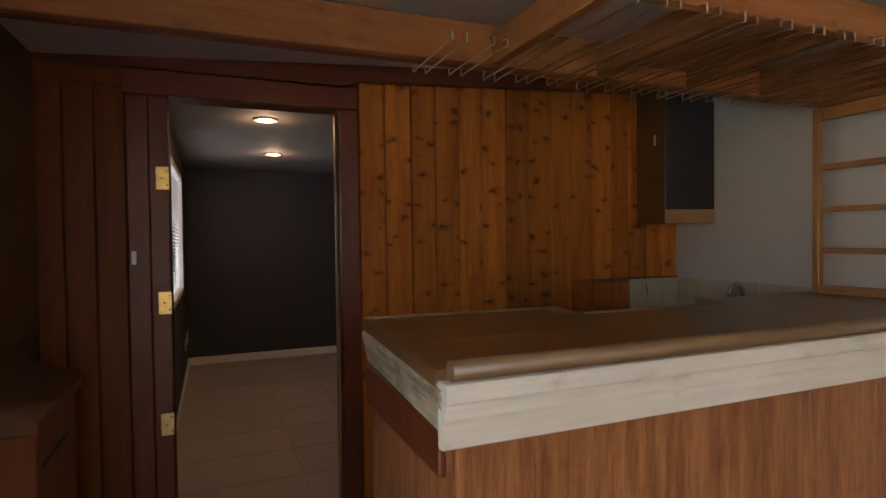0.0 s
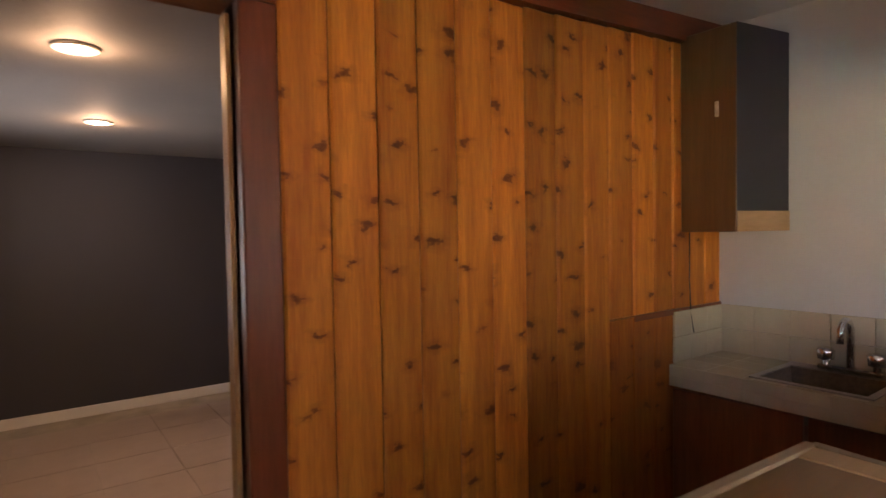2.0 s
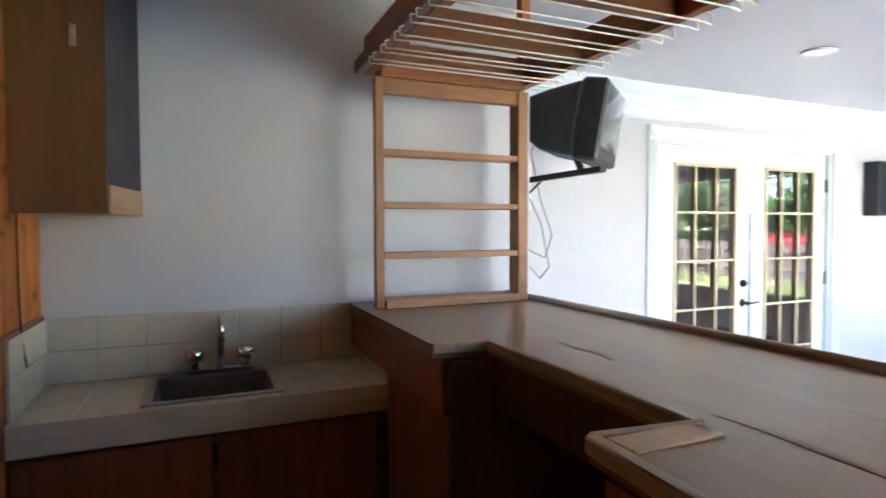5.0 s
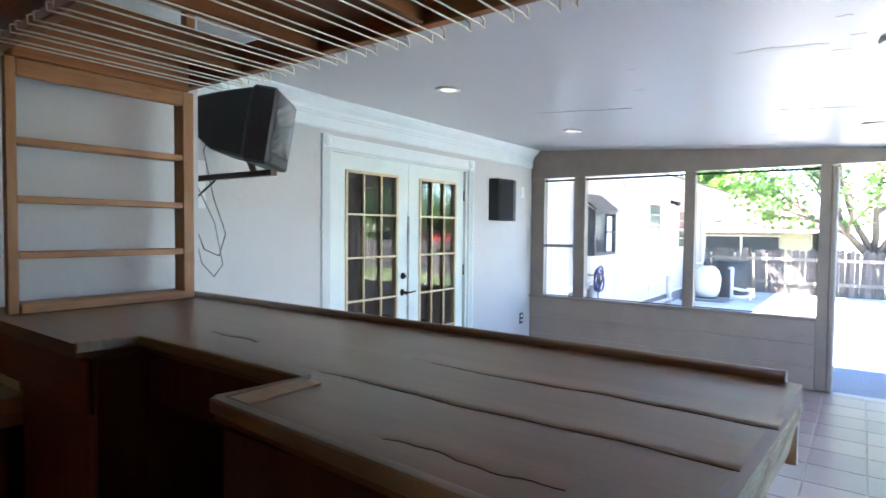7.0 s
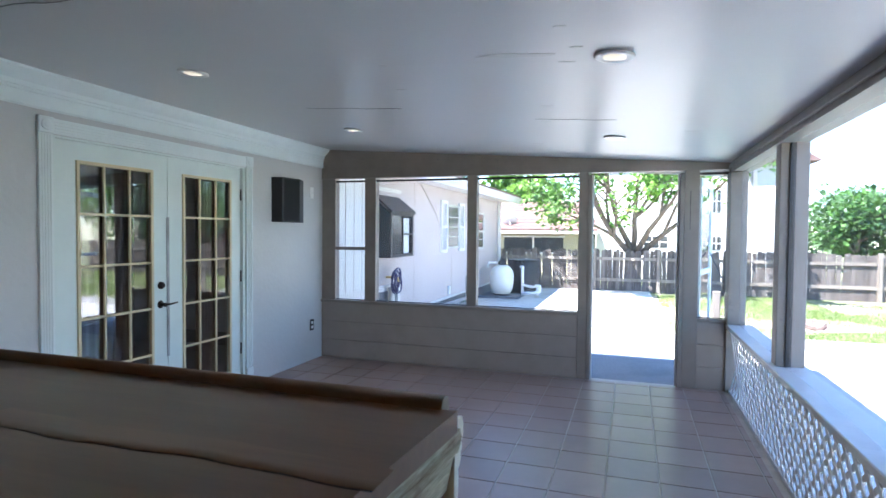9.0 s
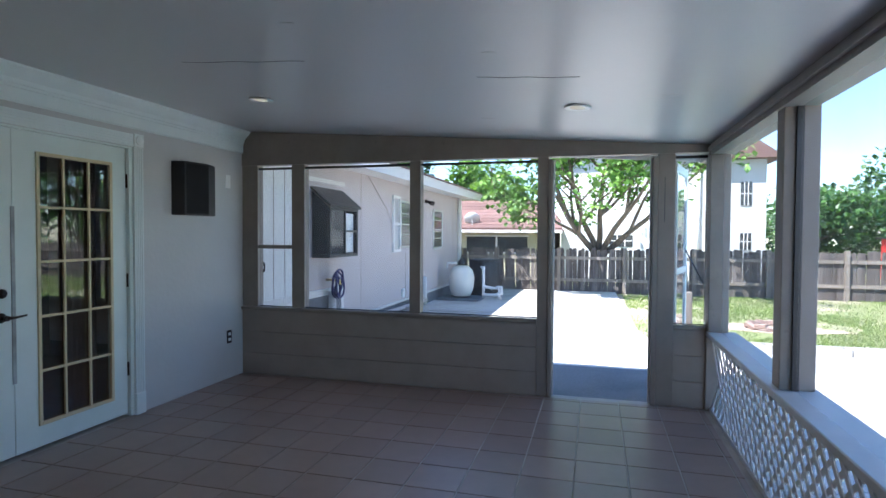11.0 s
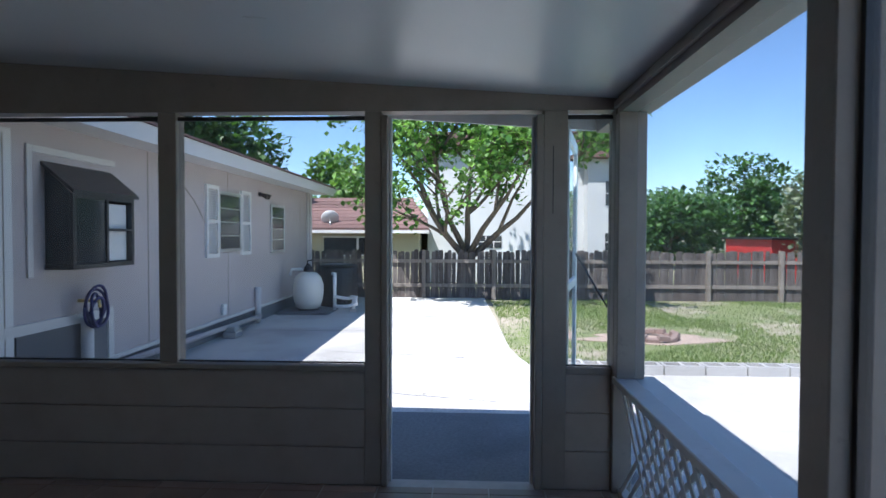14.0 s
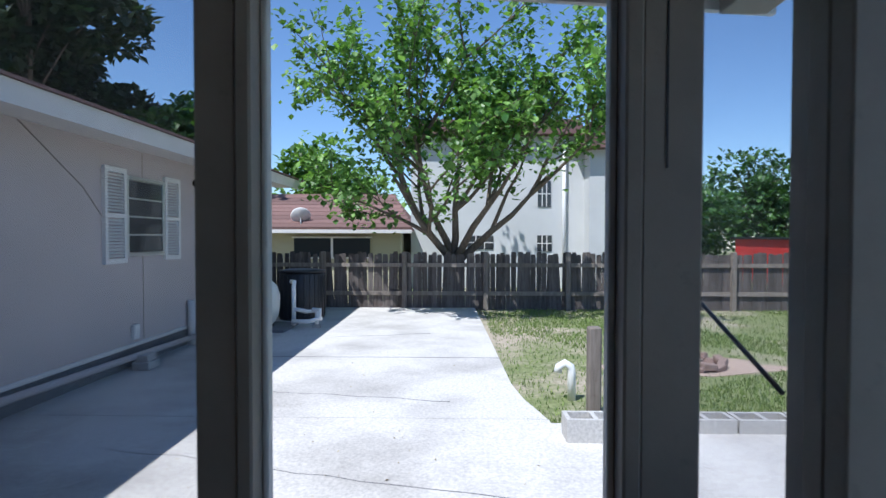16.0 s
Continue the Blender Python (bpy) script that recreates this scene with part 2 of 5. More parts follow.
PINE = wood("knotty_pine", (0.37, 0.088, 0.015), (0.68, 0.232, 0.036), "z", 0.55, 0.95, (0.66, 1.22))
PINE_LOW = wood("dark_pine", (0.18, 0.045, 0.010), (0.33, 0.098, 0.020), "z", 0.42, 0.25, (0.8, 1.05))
PINE_MID = wood("darker_lower_pine", (0.26, 0.060, 0.011), (0.47, 0.145, 0.025), "z", 0.5, 0.7, (0.8, 1.1))
TRIM_RED = wood("red_stained_trim", (0.15, 0.030, 0.011), (0.27, 0.063, 0.021), "z", 0.38, 0.15, (0.85, 1.1), coat=0.2)
TRIM_RED_X = wood("red_stained_trim_level", (0.15, 0.030, 0.011), (0.27, 0.063, 0.021), "x", 0.38, 0.2, (0.85, 1.1), coat=0.2)
BEAM_X = wood("fir_beam", (0.27, 0.090, 0.026), (0.46, 0.18, 0.060), "x", 0.5, 0.35, (0.8, 1.1))
BEAM_Y = wood("fir_cross_beam", (0.23, 0.078, 0.024), (0.40, 0.155, 0.052), "y", 0.5, 0.3, (0.75, 1.1))
SHELF_Y = wood("shelf_pine", (0.31, 0.135, 0.052), (0.48, 0.245, 0.105), "y", 0.45, 0.2, (0.85, 1.1))
SHELF_Z = wood("shelf_pine_upright", (0.31, 0.135, 0.052), (0.48, 0.245, 0.105), "z", 0.45, 0.2, (0.85, 1.1))
BAR_TOP = wood("bar_veneer", (0.195, 0.090, 0.031), (0.28, 0.133, 0.047), "x", 0.3, 0.0, (0.95, 1.05), 0.8, coat=0.12)
BAR_FACE = wood("bar_front_veneer", (0.22, 0.060, 0.020), (0.64, 0.26, 0.098), "z", 0.42, 0.15, (0.9, 1.1), 1.5)
RAW_X = wood("bare_moulding", (0.80, 0.73, 0.58), (0.91, 0.86, 0.74), "x", 0.6, 0.15, (0.95, 1.05))
RAW_Y = wood("bare_moulding_worn", (0.20, 0.115, 0.045), (0.74, 0.66, 0.46), "y", 0.6, 0.5, (0.95, 1.05), 2.0)
RAIL = wood("bar_rail", (0.18, 0.095, 0.040), (0.27, 0.155, 0.068), "x", 0.3, 0.0, (0.95, 1.05), coat=0.3)
CAB_WOOD = wood("cabinet_brown", (0.11, 0.050, 0.019), (0.17, 0.080, 0.031), "z", 0.3, 0.0, (0.95, 1.05), coat=0.35)
LIGHT_STRIP = wood("cabinet_light_strip", (0.38, 0.23, 0.12), (0.50, 0.31, 0.17), "x", 0.45)
EDGE = wood("worn_edge_strip", (0.22, 0.15, 0.085), (0.42, 0.32, 0.21), "x", 0.5, 0.2)
# Under-bar recess: its shade is put into this dark wood colour.
SHADE_IN = wood("shaded_bar_inside", (0.075, 0.030, 0.014), (0.155, 0.060, 0.026), "z", 0.6)
RED_DOOR = wood("red_cabinet_door", (0.17, 0.050, 0.020), (0.31, 0.096, 0.037), "z", 0.42, 0.1, (0.9, 1.1))
FENCE = wood("weathered_fence", (0.060, 0.050, 0.045), (0.19, 0.165, 0.15), "z", 0.9, 0.25, (0.65, 1.15))
POST_GREY = wood("weathered_post", (0.15, 0.125, 0.105), (0.30, 0.26, 0.22), "z", 0.9, 0.2)
BARK = wood("bark", (0.10, 0.075, 0.055), (0.24, 0.195, 0.15), "z", 0.9, 0.2, (0.9, 1.1), 2.0)
WALL = paint("white_plaster", (0.57, 0.56, 0.55), 0.55, 0.06, 2.0, 0.55, 28.0)
CEIL = paint("ceiling_paint", (0.61, 0.60, 0.60), 0.33, 0.05, 1.2, 0.06, 40.0)
TRIM = paint("pale_trim_paint", (0.76, 0.81, 0.80), 0.35, 0.05, 5.0, 0.05)
DOORPAINT = paint("door_paint", (0.72, 0.79, 0.76), 0.32, 0.06, 4.0, 0.04)
BEIGE = paint("glazing_bead_beige", (0.66, 0.55, 0.34), 0.4, 0.06, 8.0, 0.05)
SIDING = paint("porch_siding_paint", (0.34, 0.282, 0.237), 0.5, 0.12, 5.0, 0.12, 50.0, (0.27, 0.23, 0.20))
FRAMEP = paint("porch_frame_paint", (0.27, 0.228, 0.193), 0.5, 0.15, 6.0, 0.2, 45.0, (0.19, 0.165, 0.145))
SILLP = paint("sill_paint", (0.60, 0.585, 0.57), 0.45, 0.12, 6.0, 0.1, 40.0, (0.42, 0.40, 0.38))
LATT = paint("lattice_white", (0.74, 0.73, 0.72), 0.5, 0.1, 9.0, 0.1)
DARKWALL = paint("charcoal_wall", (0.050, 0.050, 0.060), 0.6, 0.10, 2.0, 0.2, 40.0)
WHITE = paint("white_trim_paint", (0.80, 0.79, 0.77), 0.4, 0.04)
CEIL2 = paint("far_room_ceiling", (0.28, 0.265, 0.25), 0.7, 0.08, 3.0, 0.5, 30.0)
PLY = paint("old_brown_panel", (0.20, 0.095, 0.045), 0.55, 0.3, 4.0, 0.1, 50.0, (0.12, 0.07, 0.04))
STUCCO = paint("house_stucco", (0.55, 0.485, 0.47), 0.75, 0.09, 1.5, 0.5, 70.0, (0.47, 0.41, 0.39))
STUCCO_W = paint("white_stucco", (0.62, 0.62, 0.60), 0.8, 0.1, 0.8, 0.3, 30.0)
YELLOWW = paint("tan_wall", (0.50, 0.46, 0.32), 0.8, 0.08, 1.0, 0.2)
FASCIA = paint("fascia_paint", (0.74, 0.71, 0.68), 0.5, 0.1, 6.0, 0.1)
BLACKP = paint("black_plastic", (0.020, 0.020, 0.023), 0.45, 0.2, 12.0, 0.05)
DARKBOX = paint("cabinet_dark_side", (0.030, 0.026, 0.034), 0.5, 0.2, 6.0, 0.05)
BRONZE = paint("dark_bronze_frame", (0.035, 0.032, 0.033), 0.4, 0.2, 10.0, 0.03)
ALU = metal("aluminium", (0.72, 0.74, 0.74), 0.4)
CHROME = metal("chrome", (0.82, 0.82, 0.83), 0.12)
STEEL = metal("sink_steel", (0.40, 0.37, 0.34), 0.32)
WIRE = metal("rack_wire", (0.70, 0.62, 0.48), 0.3)
BRASS = metal("brass", (0.83, 0.62, 0.25), 0.3)
IRON = metal("dark_iron", (0.06, 0.05, 0.05), 0.4)
GLASS = glass("clear_glass")
DOORGLASS = glass("reflective_door_glass", (0.9, 0.92, 0.92))
DOORGLASS.node_tree.nodes["Principled BSDF"].inputs["IOR"].default_value = 1.85
BASIN = metal("brown_basin_steel", (0.24, 0.19, 0.15), 0.35)
LITTER = leaf_mat("dry_leaf_litter", (0.16, 0.12, 0.08), (0.36, 0.29, 0.20))
CRT = paint("picture_tube", (0.035, 0.04, 0.045), 0.06, 0.1, 2.0, 0.0)
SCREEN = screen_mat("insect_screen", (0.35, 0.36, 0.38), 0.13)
# Lighter, denser copy of the screen: sun haze put into colour and cover.
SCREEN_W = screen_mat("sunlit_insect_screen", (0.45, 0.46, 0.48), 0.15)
TILE = tile_mat("floor_tile", (0.31, 0.225, 0.19), 0.30, 0.88, 1.08)
GROUT = paint("floor_grout", (0.52, 0.475, 0.43), 0.85, 0.3, 4.0, 0.2, 90.0, (0.55, 0.51, 0.47))
TILE2 = tile_mat("far_room_tile", (0.45, 0.37, 0.345), 0.35, 0.94, 1.04)
CTILE = tile_mat("counter_tile", (0.60, 0.53, 0.39), 0.22, 0.95, 1.04)
CGROUT = paint("counter_grout", (0.58, 0.51, 0.38), 0.85, 0.1, 8.0, 0.1)
CONC = concrete("patio_concrete", (0.67, 0.64, 0.60), (0.43, 0.405, 0.375))
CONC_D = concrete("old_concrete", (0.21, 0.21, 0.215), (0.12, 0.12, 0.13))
BLOCKM = concrete("cinder_block", (0.56, 0.54, 0.51), (0.42, 0.40, 0.38))
SHINGLE = tile_mat("roof_shingle", (0.20, 0.115, 0.10), 0.85, 0.75, 1.15, 0.4)
PVC = paint("white_pvc", (0.82, 0.82, 0.80), 0.35, 0.05, 8.0, 0.02)
TANK = paint("filter_tank", (0.78, 0.76, 0.68), 0.35, 0.06, 5.0, 0.02)
HOSE = paint("blue_hose", (0.035, 0.030, 0.13), 0.4, 0.2, 30.0, 0.05)
REDP = paint("red_shed_paint", (0.50, 0.030, 0.025), 0.55, 0.15, 2.0, 0.1)
WATER = paint("pool_water", (0.05, 0.42, 0.46), 0.06, 0.25, 2.0, 0.3, 4.0)
CURTAIN = paint("curtain_cloth", (0.11, 0.075, 0.065), 0.85, 0.25, 5.0, 0.1)
BLIND = glow("blind_slats", (0.80, 0.87, 1.0), 0.0)
SKYLIT = glow("daylight_behind_blind", (0.60, 0.80, 1.0), 0.2)
LAMP_ON = glow("lamp_glow", (1.0, 0.72, 0.38), 14.0)
LAMP_DIM = glow("lamp_glow_dim", (1.0, 0.86, 0.6), 0.13, 0.3)
BIT = leaf_mat("tree_leaves", (0.05, 0.13, 0.024), (0.20, 0.34, 0.08))
LEAF_FAR = leaf_mat("far_leaves", (0.028, 0.075, 0.020), (0.075, 0.16, 0.035))
LEAF_PINE = leaf_mat("dark_leaves", (0.010, 0.028, 0.012), (0.030, 0.055, 0.022))
LEAF_GREY = leaf_mat("grey_green_leaves", (0.08, 0.11, 0.06), (0.22, 0.25, 0.16))
GRASSB = leaf_mat("grass_blades", (0.075, 0.135, 0.03), (0.22, 0.29, 0.085))


def soil_mat():
    m, nt, p = mat_base("lawn_soil", 0.95)
    mp = coords(nt)
    n1 = node(nt, "ShaderNodeTexNoise", Scale=0.55, Detail=8.0, Roughness=0.65)
    n2 = node(nt, "ShaderNodeTexNoise", Scale=25.0, Detail=6.0)
    for n in (n1, n2):
        nt.links.new(mp.outputs[0], n.inputs["Vector"])
    g = ramp(nt, n2.outputs[0], [(0.3, (0.11, 0.14, 0.05)), (0.65, (0.24, 0.26, 0.11))]).outputs[0]
    d = ramp(nt, n2.outputs[0], [(0.3, (0.30, 0.245, 0.18)), (0.65, (0.47, 0.40, 0.31))]).outputs[0]
    f = ramp(nt, n1.outputs[0], [(0.47, (0, 0, 0)), (0.60, (1, 1, 1))]).outputs[0]
    nt.links.new(mixc(nt, f, g, d), p.inputs["Base Color"])
    bump(nt, p, n2.outputs[0], 0.8, 0.02)
    return m


SOIL = soil_mat()
DIRT = paint("bare_earth", (0.45, 0.34, 0.27), 0.95, 0.2, 5.0, 0.5, 30.0)

# ---- setting: the porch ----
def lift(y):
    """The ceiling's rise over the bar."""
    return max(0.0, 0.02 * (y + 0.3))


def ceil_z(x, y=-3.46):
    """The underside of the ceiling, which falls to the west."""
    return 2.09 + 0.065 * x + lift(y)


def along(bm, pts, a, b):
    """A profile run along the ceiling from a to b, following its rise over the bar."""
    prism(bm, pts, "y", a, -0.3)
    prism(bm, pts, "y", -0.3, b)
    for v in bm.verts:
        v.co.z += lift(v.co.y)
    return bm


XE, YS, YN, XW, XSINK, YJOG = 3.44, -3.46, 2.86, -0.68, 2.66, 1.10

structure("ground", B((-60, -70, -0.30, 60, 40, -0.10)), SOIL, "lawn and bare soil stretching round the house", "ground")
structure("patio", B((-9, -6.40, -0.24, -0.6201, 4.0, -0.06), (-0.62, -6.48, -0.24, 3.6, 4.0, -0.06)), CONC, "sun-bleached concrete patio slab with stains", "patio")
bm = bmesh.new()
prism(bm, [(3.6, -13.03), (3.6, -6.492), (-0.61, -6.492), (-0.57, -6.7), (-0.50, -7.0), (-0.44, -7.5), (-0.38, -10.0), (-0.30, -13.03)], "z", -0.24, -0.062)
structure("patio_strip", bm, CONC, "pale concrete strip running to the fence", "patio")
structure("patio_joint", B((-0.44, -8.62, -0.0615, 3.4, -8.605, -0.0605), (-0.60, -6.491, -0.07, 3.4, -6.481, -0.064)), CONC_D, "dark joint across the concrete", "patio")
# Apron's dark tone adds the porch roof's shade, out to the roof's shadow edge.
structure("threshold", B((-0.9, -4.86, -0.10, 3.4, -3.58, -0.045)), CONC_D, "rough grey concrete apron outside the porch door, darkened for roof shade", "threshold")
structure("floor_base", B((-0.85, YS - 0.10, -0.2, 3.55, 3.0, -0.006)), GROUT, "dark and light grout bed under floor tiles", "floor")

# ceiling, sloping down to the west
bm = bmesh.new()
along(bm, [(-0.85, ceil_z(-0.85)), (3.60, ceil_z(3.60)), (3.60, ceil_z(3.6) + 0.14), (-0.85, ceil_z(-0.85) + 0.14)], -3.96, 3.0)
structure("ceiling", bm, CEIL, "smooth white-painted sloping porch ceiling with fine cracks", "ceiling")
bm = bmesh.new()
along(bm, [(-0.87, ceil_z(-0.85) - 0.02), (-0.852, ceil_z(-0.85) - 0.02), (-0.852, ceil_z(-0.85) + 0.16), (-0.87, ceil_z(-0.85) + 0.16)], -3.98, 3.0)
prism(bm, [(-0.85, ceil_z(-0.85) - 0.075), (3.60, ceil_z(3.60) - 0.075), (3.60, ceil_z(3.6) + 0.16), (-0.85, ceil_z(-0.85) + 0.16)], "y", -3.985, -3.962)
structure("roof_edge", bm, FASCIA, "painted fascia board along the porch roof", "trim")

# east wall of the porch, with the opening of the double door
DY0, DY1, DZ = -2.140, -0.361, 1.97
structure("wall_east", B((XE, DY1, 0, XE + 0.12, YJOG, 2.5), (XE, YS - 0.1, 0, XE + 0.12, DY0, 2.5), (XE, DY0, DZ, XE + 0.12, DY1, 2.5)), WALL, "white plastered house wall with light texture", "wall")
structure("wall_sink", B((XSINK, YJOG, 0, XE + 0.12, YN + 0.1, 2.5)), WALL, "white textured plaster wall behind the sink", "wall")
# closed room behind the double door, its dimness put into the charcoal colour
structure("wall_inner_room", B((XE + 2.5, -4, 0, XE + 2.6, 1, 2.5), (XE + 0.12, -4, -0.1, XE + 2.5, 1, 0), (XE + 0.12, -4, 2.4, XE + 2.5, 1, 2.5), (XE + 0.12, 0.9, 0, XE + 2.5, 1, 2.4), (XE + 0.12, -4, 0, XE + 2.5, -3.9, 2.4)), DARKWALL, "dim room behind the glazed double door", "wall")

# crown moulding in steps along the east wall
bm = bmesh.new()
zt = ceil_z(XE)
along(bm, [(XE - 0.10, zt - 0.002), (XE - 0.10, zt - 0.02), (XE - 0.075, zt - 0.05), (XE - 0.04, zt - 0.08), (XE - 0.035, zt - 0.105), (XE - 0.028, zt - 0.11), (XE - 0.028, zt - 0.125),
           (XE - 0.022, zt - 0.13), (XE - 0.022, zt - 0.20), (XE - 0.012, zt - 0.21), (XE, zt - 0.21), (XE, zt - 0.002)], YS + 0.003, YJOG)
structure("crown_moulding", bm, TRIM, "pale stepped crown moulding below the ceiling", "trim")

# north wall: trim, boards and the doorway to the far room
D1A, D1B, D1Z = -0.147, 0.583, 1.985
structure("wall_north", B((-1.0, YN + 0.02, 0, D1A, YN + 0.12, 2.5), (D1B, YN + 0.02, 0, 2.7, YN + 0.12, 2.5), (D1A, YN + 0.02, D1Z, D1B, YN + 0.12, 2.5)), PINE_LOW, "partition wall clad with knotty pine boards", "wall")
wall_n = bpy.data.objects["wall_north"]
EDGES = [0.676, 0.805, 0.940, 1.068, 1.200, 1.334, 1.473, 1.615, 1.755, 1.890, 2.030, 2.165, 2.290, 2.41, 2.53, 2.658]
for a, b in zip(EDGES, EDGES[1:]):
    top = 2.087 + 0.05 * (a + b) / 2
    if a < 1.80:
        bm = B((a + 0.002, YN, 0.0, b - 0.002, YN + 0.018, top), w=0.006)
        part("pine_board", bm, PINE, wall_n)
    else:
        part("pine_board", B((a + 0.002, YN, 1.125, b - 0.002, YN + 0.018, top), w=0.006), PINE, wall_n)
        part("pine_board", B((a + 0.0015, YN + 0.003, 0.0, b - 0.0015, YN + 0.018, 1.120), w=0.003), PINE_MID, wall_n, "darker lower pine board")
for a, b in ((-0.66, -0.53), (-0.53, -0.42), (-0.42, -0.307)):
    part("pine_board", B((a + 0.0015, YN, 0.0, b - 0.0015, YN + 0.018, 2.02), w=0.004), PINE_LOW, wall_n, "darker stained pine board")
part("bottom_strip", B((2.03, YN - 0.006, 1.105, 2.655, YN - 0.0005, 1.128)), TRIM_RED_X, wall_n, "thin red-stained strip")

# door frame to the far room
df = thing("door_frame", "dark red-stained wooden door frame with the door taken off", "door frame", kind="structure")
part("casing", B((-0.305, YN - 0.014, 0, -0.2215, YN + 0.02, D1Z), w=0.004), TRIM_RED, df)
part("jamb", B((-0.221, YN - 0.012, 0, D1A, YN + 0.13, D1Z), w=0.004), TRIM_RED, df, "worn red-stained jamb that carried the hinges")
part("jamb", B((D1B, YN - 0.014, 0, D1B + 0.088, YN + 0.13, D1Z), w=0.004), TRIM_RED, df)
part("head", B((-0.32, YN - 0.016, D1Z + 0.001, D1B + 0.088, YN + 0.13, D1Z + 0.105), w=0.004), TRIM_RED_X, df)
part("stop", B((D1B - 0.012, YN + 0.05, 0, D1B - 0.0005, YN + 0.09, D1Z - 0.02)), SHELF_Z, df, "pale worn door stop")
for z in (0.60, 1.116, 1.64):
    h = part("hinge", B((-0.196, YN - 0.019, z - 0.048, -0.146, YN - 0.0145, z + 0.048), w=0.001), BRASS, df, "brass hinge leaf")
    for k in (-0.03, 0.0, 0.03):
        part("screw", B((-0.177 + 0.02 * (k != 0), YN - 0.0215, z + k - 0.003, -0.170 + 0.02 * (k != 0), YN - 0.0195, z + k + 0.003)), IRON, h)
part("strike_plate", B((-0.292, YN - 0.018, 1.28, -0.275, YN - 0.0145, 1.335)), ALU, df, "small steel plate")
bm = bmesh.new()
prism(bm, [(-0.66, 2.091), (0.60, 2.092), (0.68, 2.121), (2.655, 2.220), (2.655, ceil_z(2.655, YN) - 0.002), (-0.66, ceil_z(-0.66, YN) - 0.002)], "y", YN - 0.028, YN + 0.018)
structure("header_beam", bm, TRIM_RED_X, "dark red-stained header board along the ceiling", "trim")

# west end by the bar: old panel wall
# Stretch south of about y 2.1 is unseen, added to cut the west light.
structure("wall_west_panel", B((-0.80, 1.01, 0, -0.62, YN, 2.115)), PLY, "old brown panelling in the dark corner, unseen south part added to cut light", "wall")
pc = thing("corner_box", "low red-brown wooden box with a sloping ledge in the corner", "cabinet")
part("body", B((-0.618, 2.03, 0.0, -0.44, 2.52, 0.86), w=0.006), RED_DOOR, pc)
bm = bmesh.new()
prism(bm, [(-0.618, 0.99), (-0.42, 0.90), (-0.42, 0.872), (-0.618, 0.872)], "y", 1.98, 2.56)
part("ledge", bm, PLY, pc, "sloping brown ledge")
part("slot", B((-0.4395, 2.10, 0.74, -0.436, 2.40, 0.752)), BLACKP, pc, "dark narrow slot")
solid("wall_panel", B((-0.62, 2.05, 1.02, -0.60, 2.70, 1.95), w=0.008), PLY, "brown plywood sheet leaning flat on the wall", "panel")

# south wall: knee wall with boards, posts, header
SZ, HZ = 0.645, 1.965
sw = thing("wall_south", "painted wooden screen wall with board-clad knee wall", "wall", kind="structure")
part("core", B((0.635, YS - 0.09, 0, XE, YS - 0.012, SZ - 0.03), (-0.70, YS - 0.09, 0, -0.275, YS - 0.012, SZ - 0.03)), SIDING, sw)
for i in range(3):
    z0, z1 = 0.205 * i + 0.002, 0.205 * (i + 1) - 0.003
    part("siding_board", B((0.635, YS - 0.012, z0, XE - 0.001, YS, z1), w=0.003), SIDING, sw)
    part("siding_board", B((-0.659, YS - 0.012, z0, -0.30, YS, z1), w=0.003), SIDING, sw)
part("sill", B((0.635, YS - 0.035, SZ - 0.03, XE - 0.001, YS + 0.022, SZ), w=0.004), FRAMEP, sw)
part("sill", B((-0.66, YS - 0.035, SZ - 0.03, -0.425, YS + 0.012, SZ), w=0.004), FRAMEP, sw)
for a, b in ((3.27, 3.438), (2.78, 2.91), (1.65, 1.75)):
    part("post", B((a, YS - 0.10, SZ + 0.001, b, YS - 0.005, HZ + 0.02), w=0.004), FRAMEP, sw)
part("post", B((0.546, YS - 0.10, 0.001, 0.634, YS + 0.004, HZ + 0.02), w=0.004), FRAMEP, sw)
part("door_jamb", B((0.511, YS - 0.11, 0.001, 0.5455, YS + 0.014, HZ - 0.002), w=0.005), FRAMEP, sw)
part("door_stop", B((0.498, YS - 0.085, 0.001, 0.5105, YS - 0.05, HZ - 0.002), w=0.003), SILLP, sw)
part("door_jamb", B((-0.300, YS - 0.11, 0.001, -0.263, YS + 0.014, HZ - 0.002), w=0.005), FRAMEP, sw)
part("door_stop", B((-0.2625, YS - 0.085, 0.001, -0.247, YS - 0.05, HZ - 0.002), w=0.003), SILLP, sw)
part("post", B((-0.425, YS - 0.10, 0.001, -0.301, YS + 0.004, HZ + 0.02), w=0.004), FRAMEP, sw)
part("crack", B((-0.352, YS + 0.0045, 1.45, -0.348, YS + 0.0065, 1.80)), BLACKP, sw, "dark split in the post")
part("corner_post", B((-0.76, YS - 0.10, 0.001, -0.660, YS + 0.03, HZ + 0.02), w=0.004), FRAMEP, sw)
part("mid_rail", B((2.911, YS - 0.031, 1.20, 3.269, YS - 0.006, 1.235), w=0.003), FRAMEP, sw)
bm = bmesh.new()
prism(bm, [(-0.72, HZ + 0.021), (XE - 0.001, HZ + 0.021), (XE - 0.001, ceil_z(XE) - 0.002), (-0.72, ceil_z(-0.72) - 0.002)], "y", YS - 0.10, YS - 0.002)
part("header", bm, FRAMEP, sw)
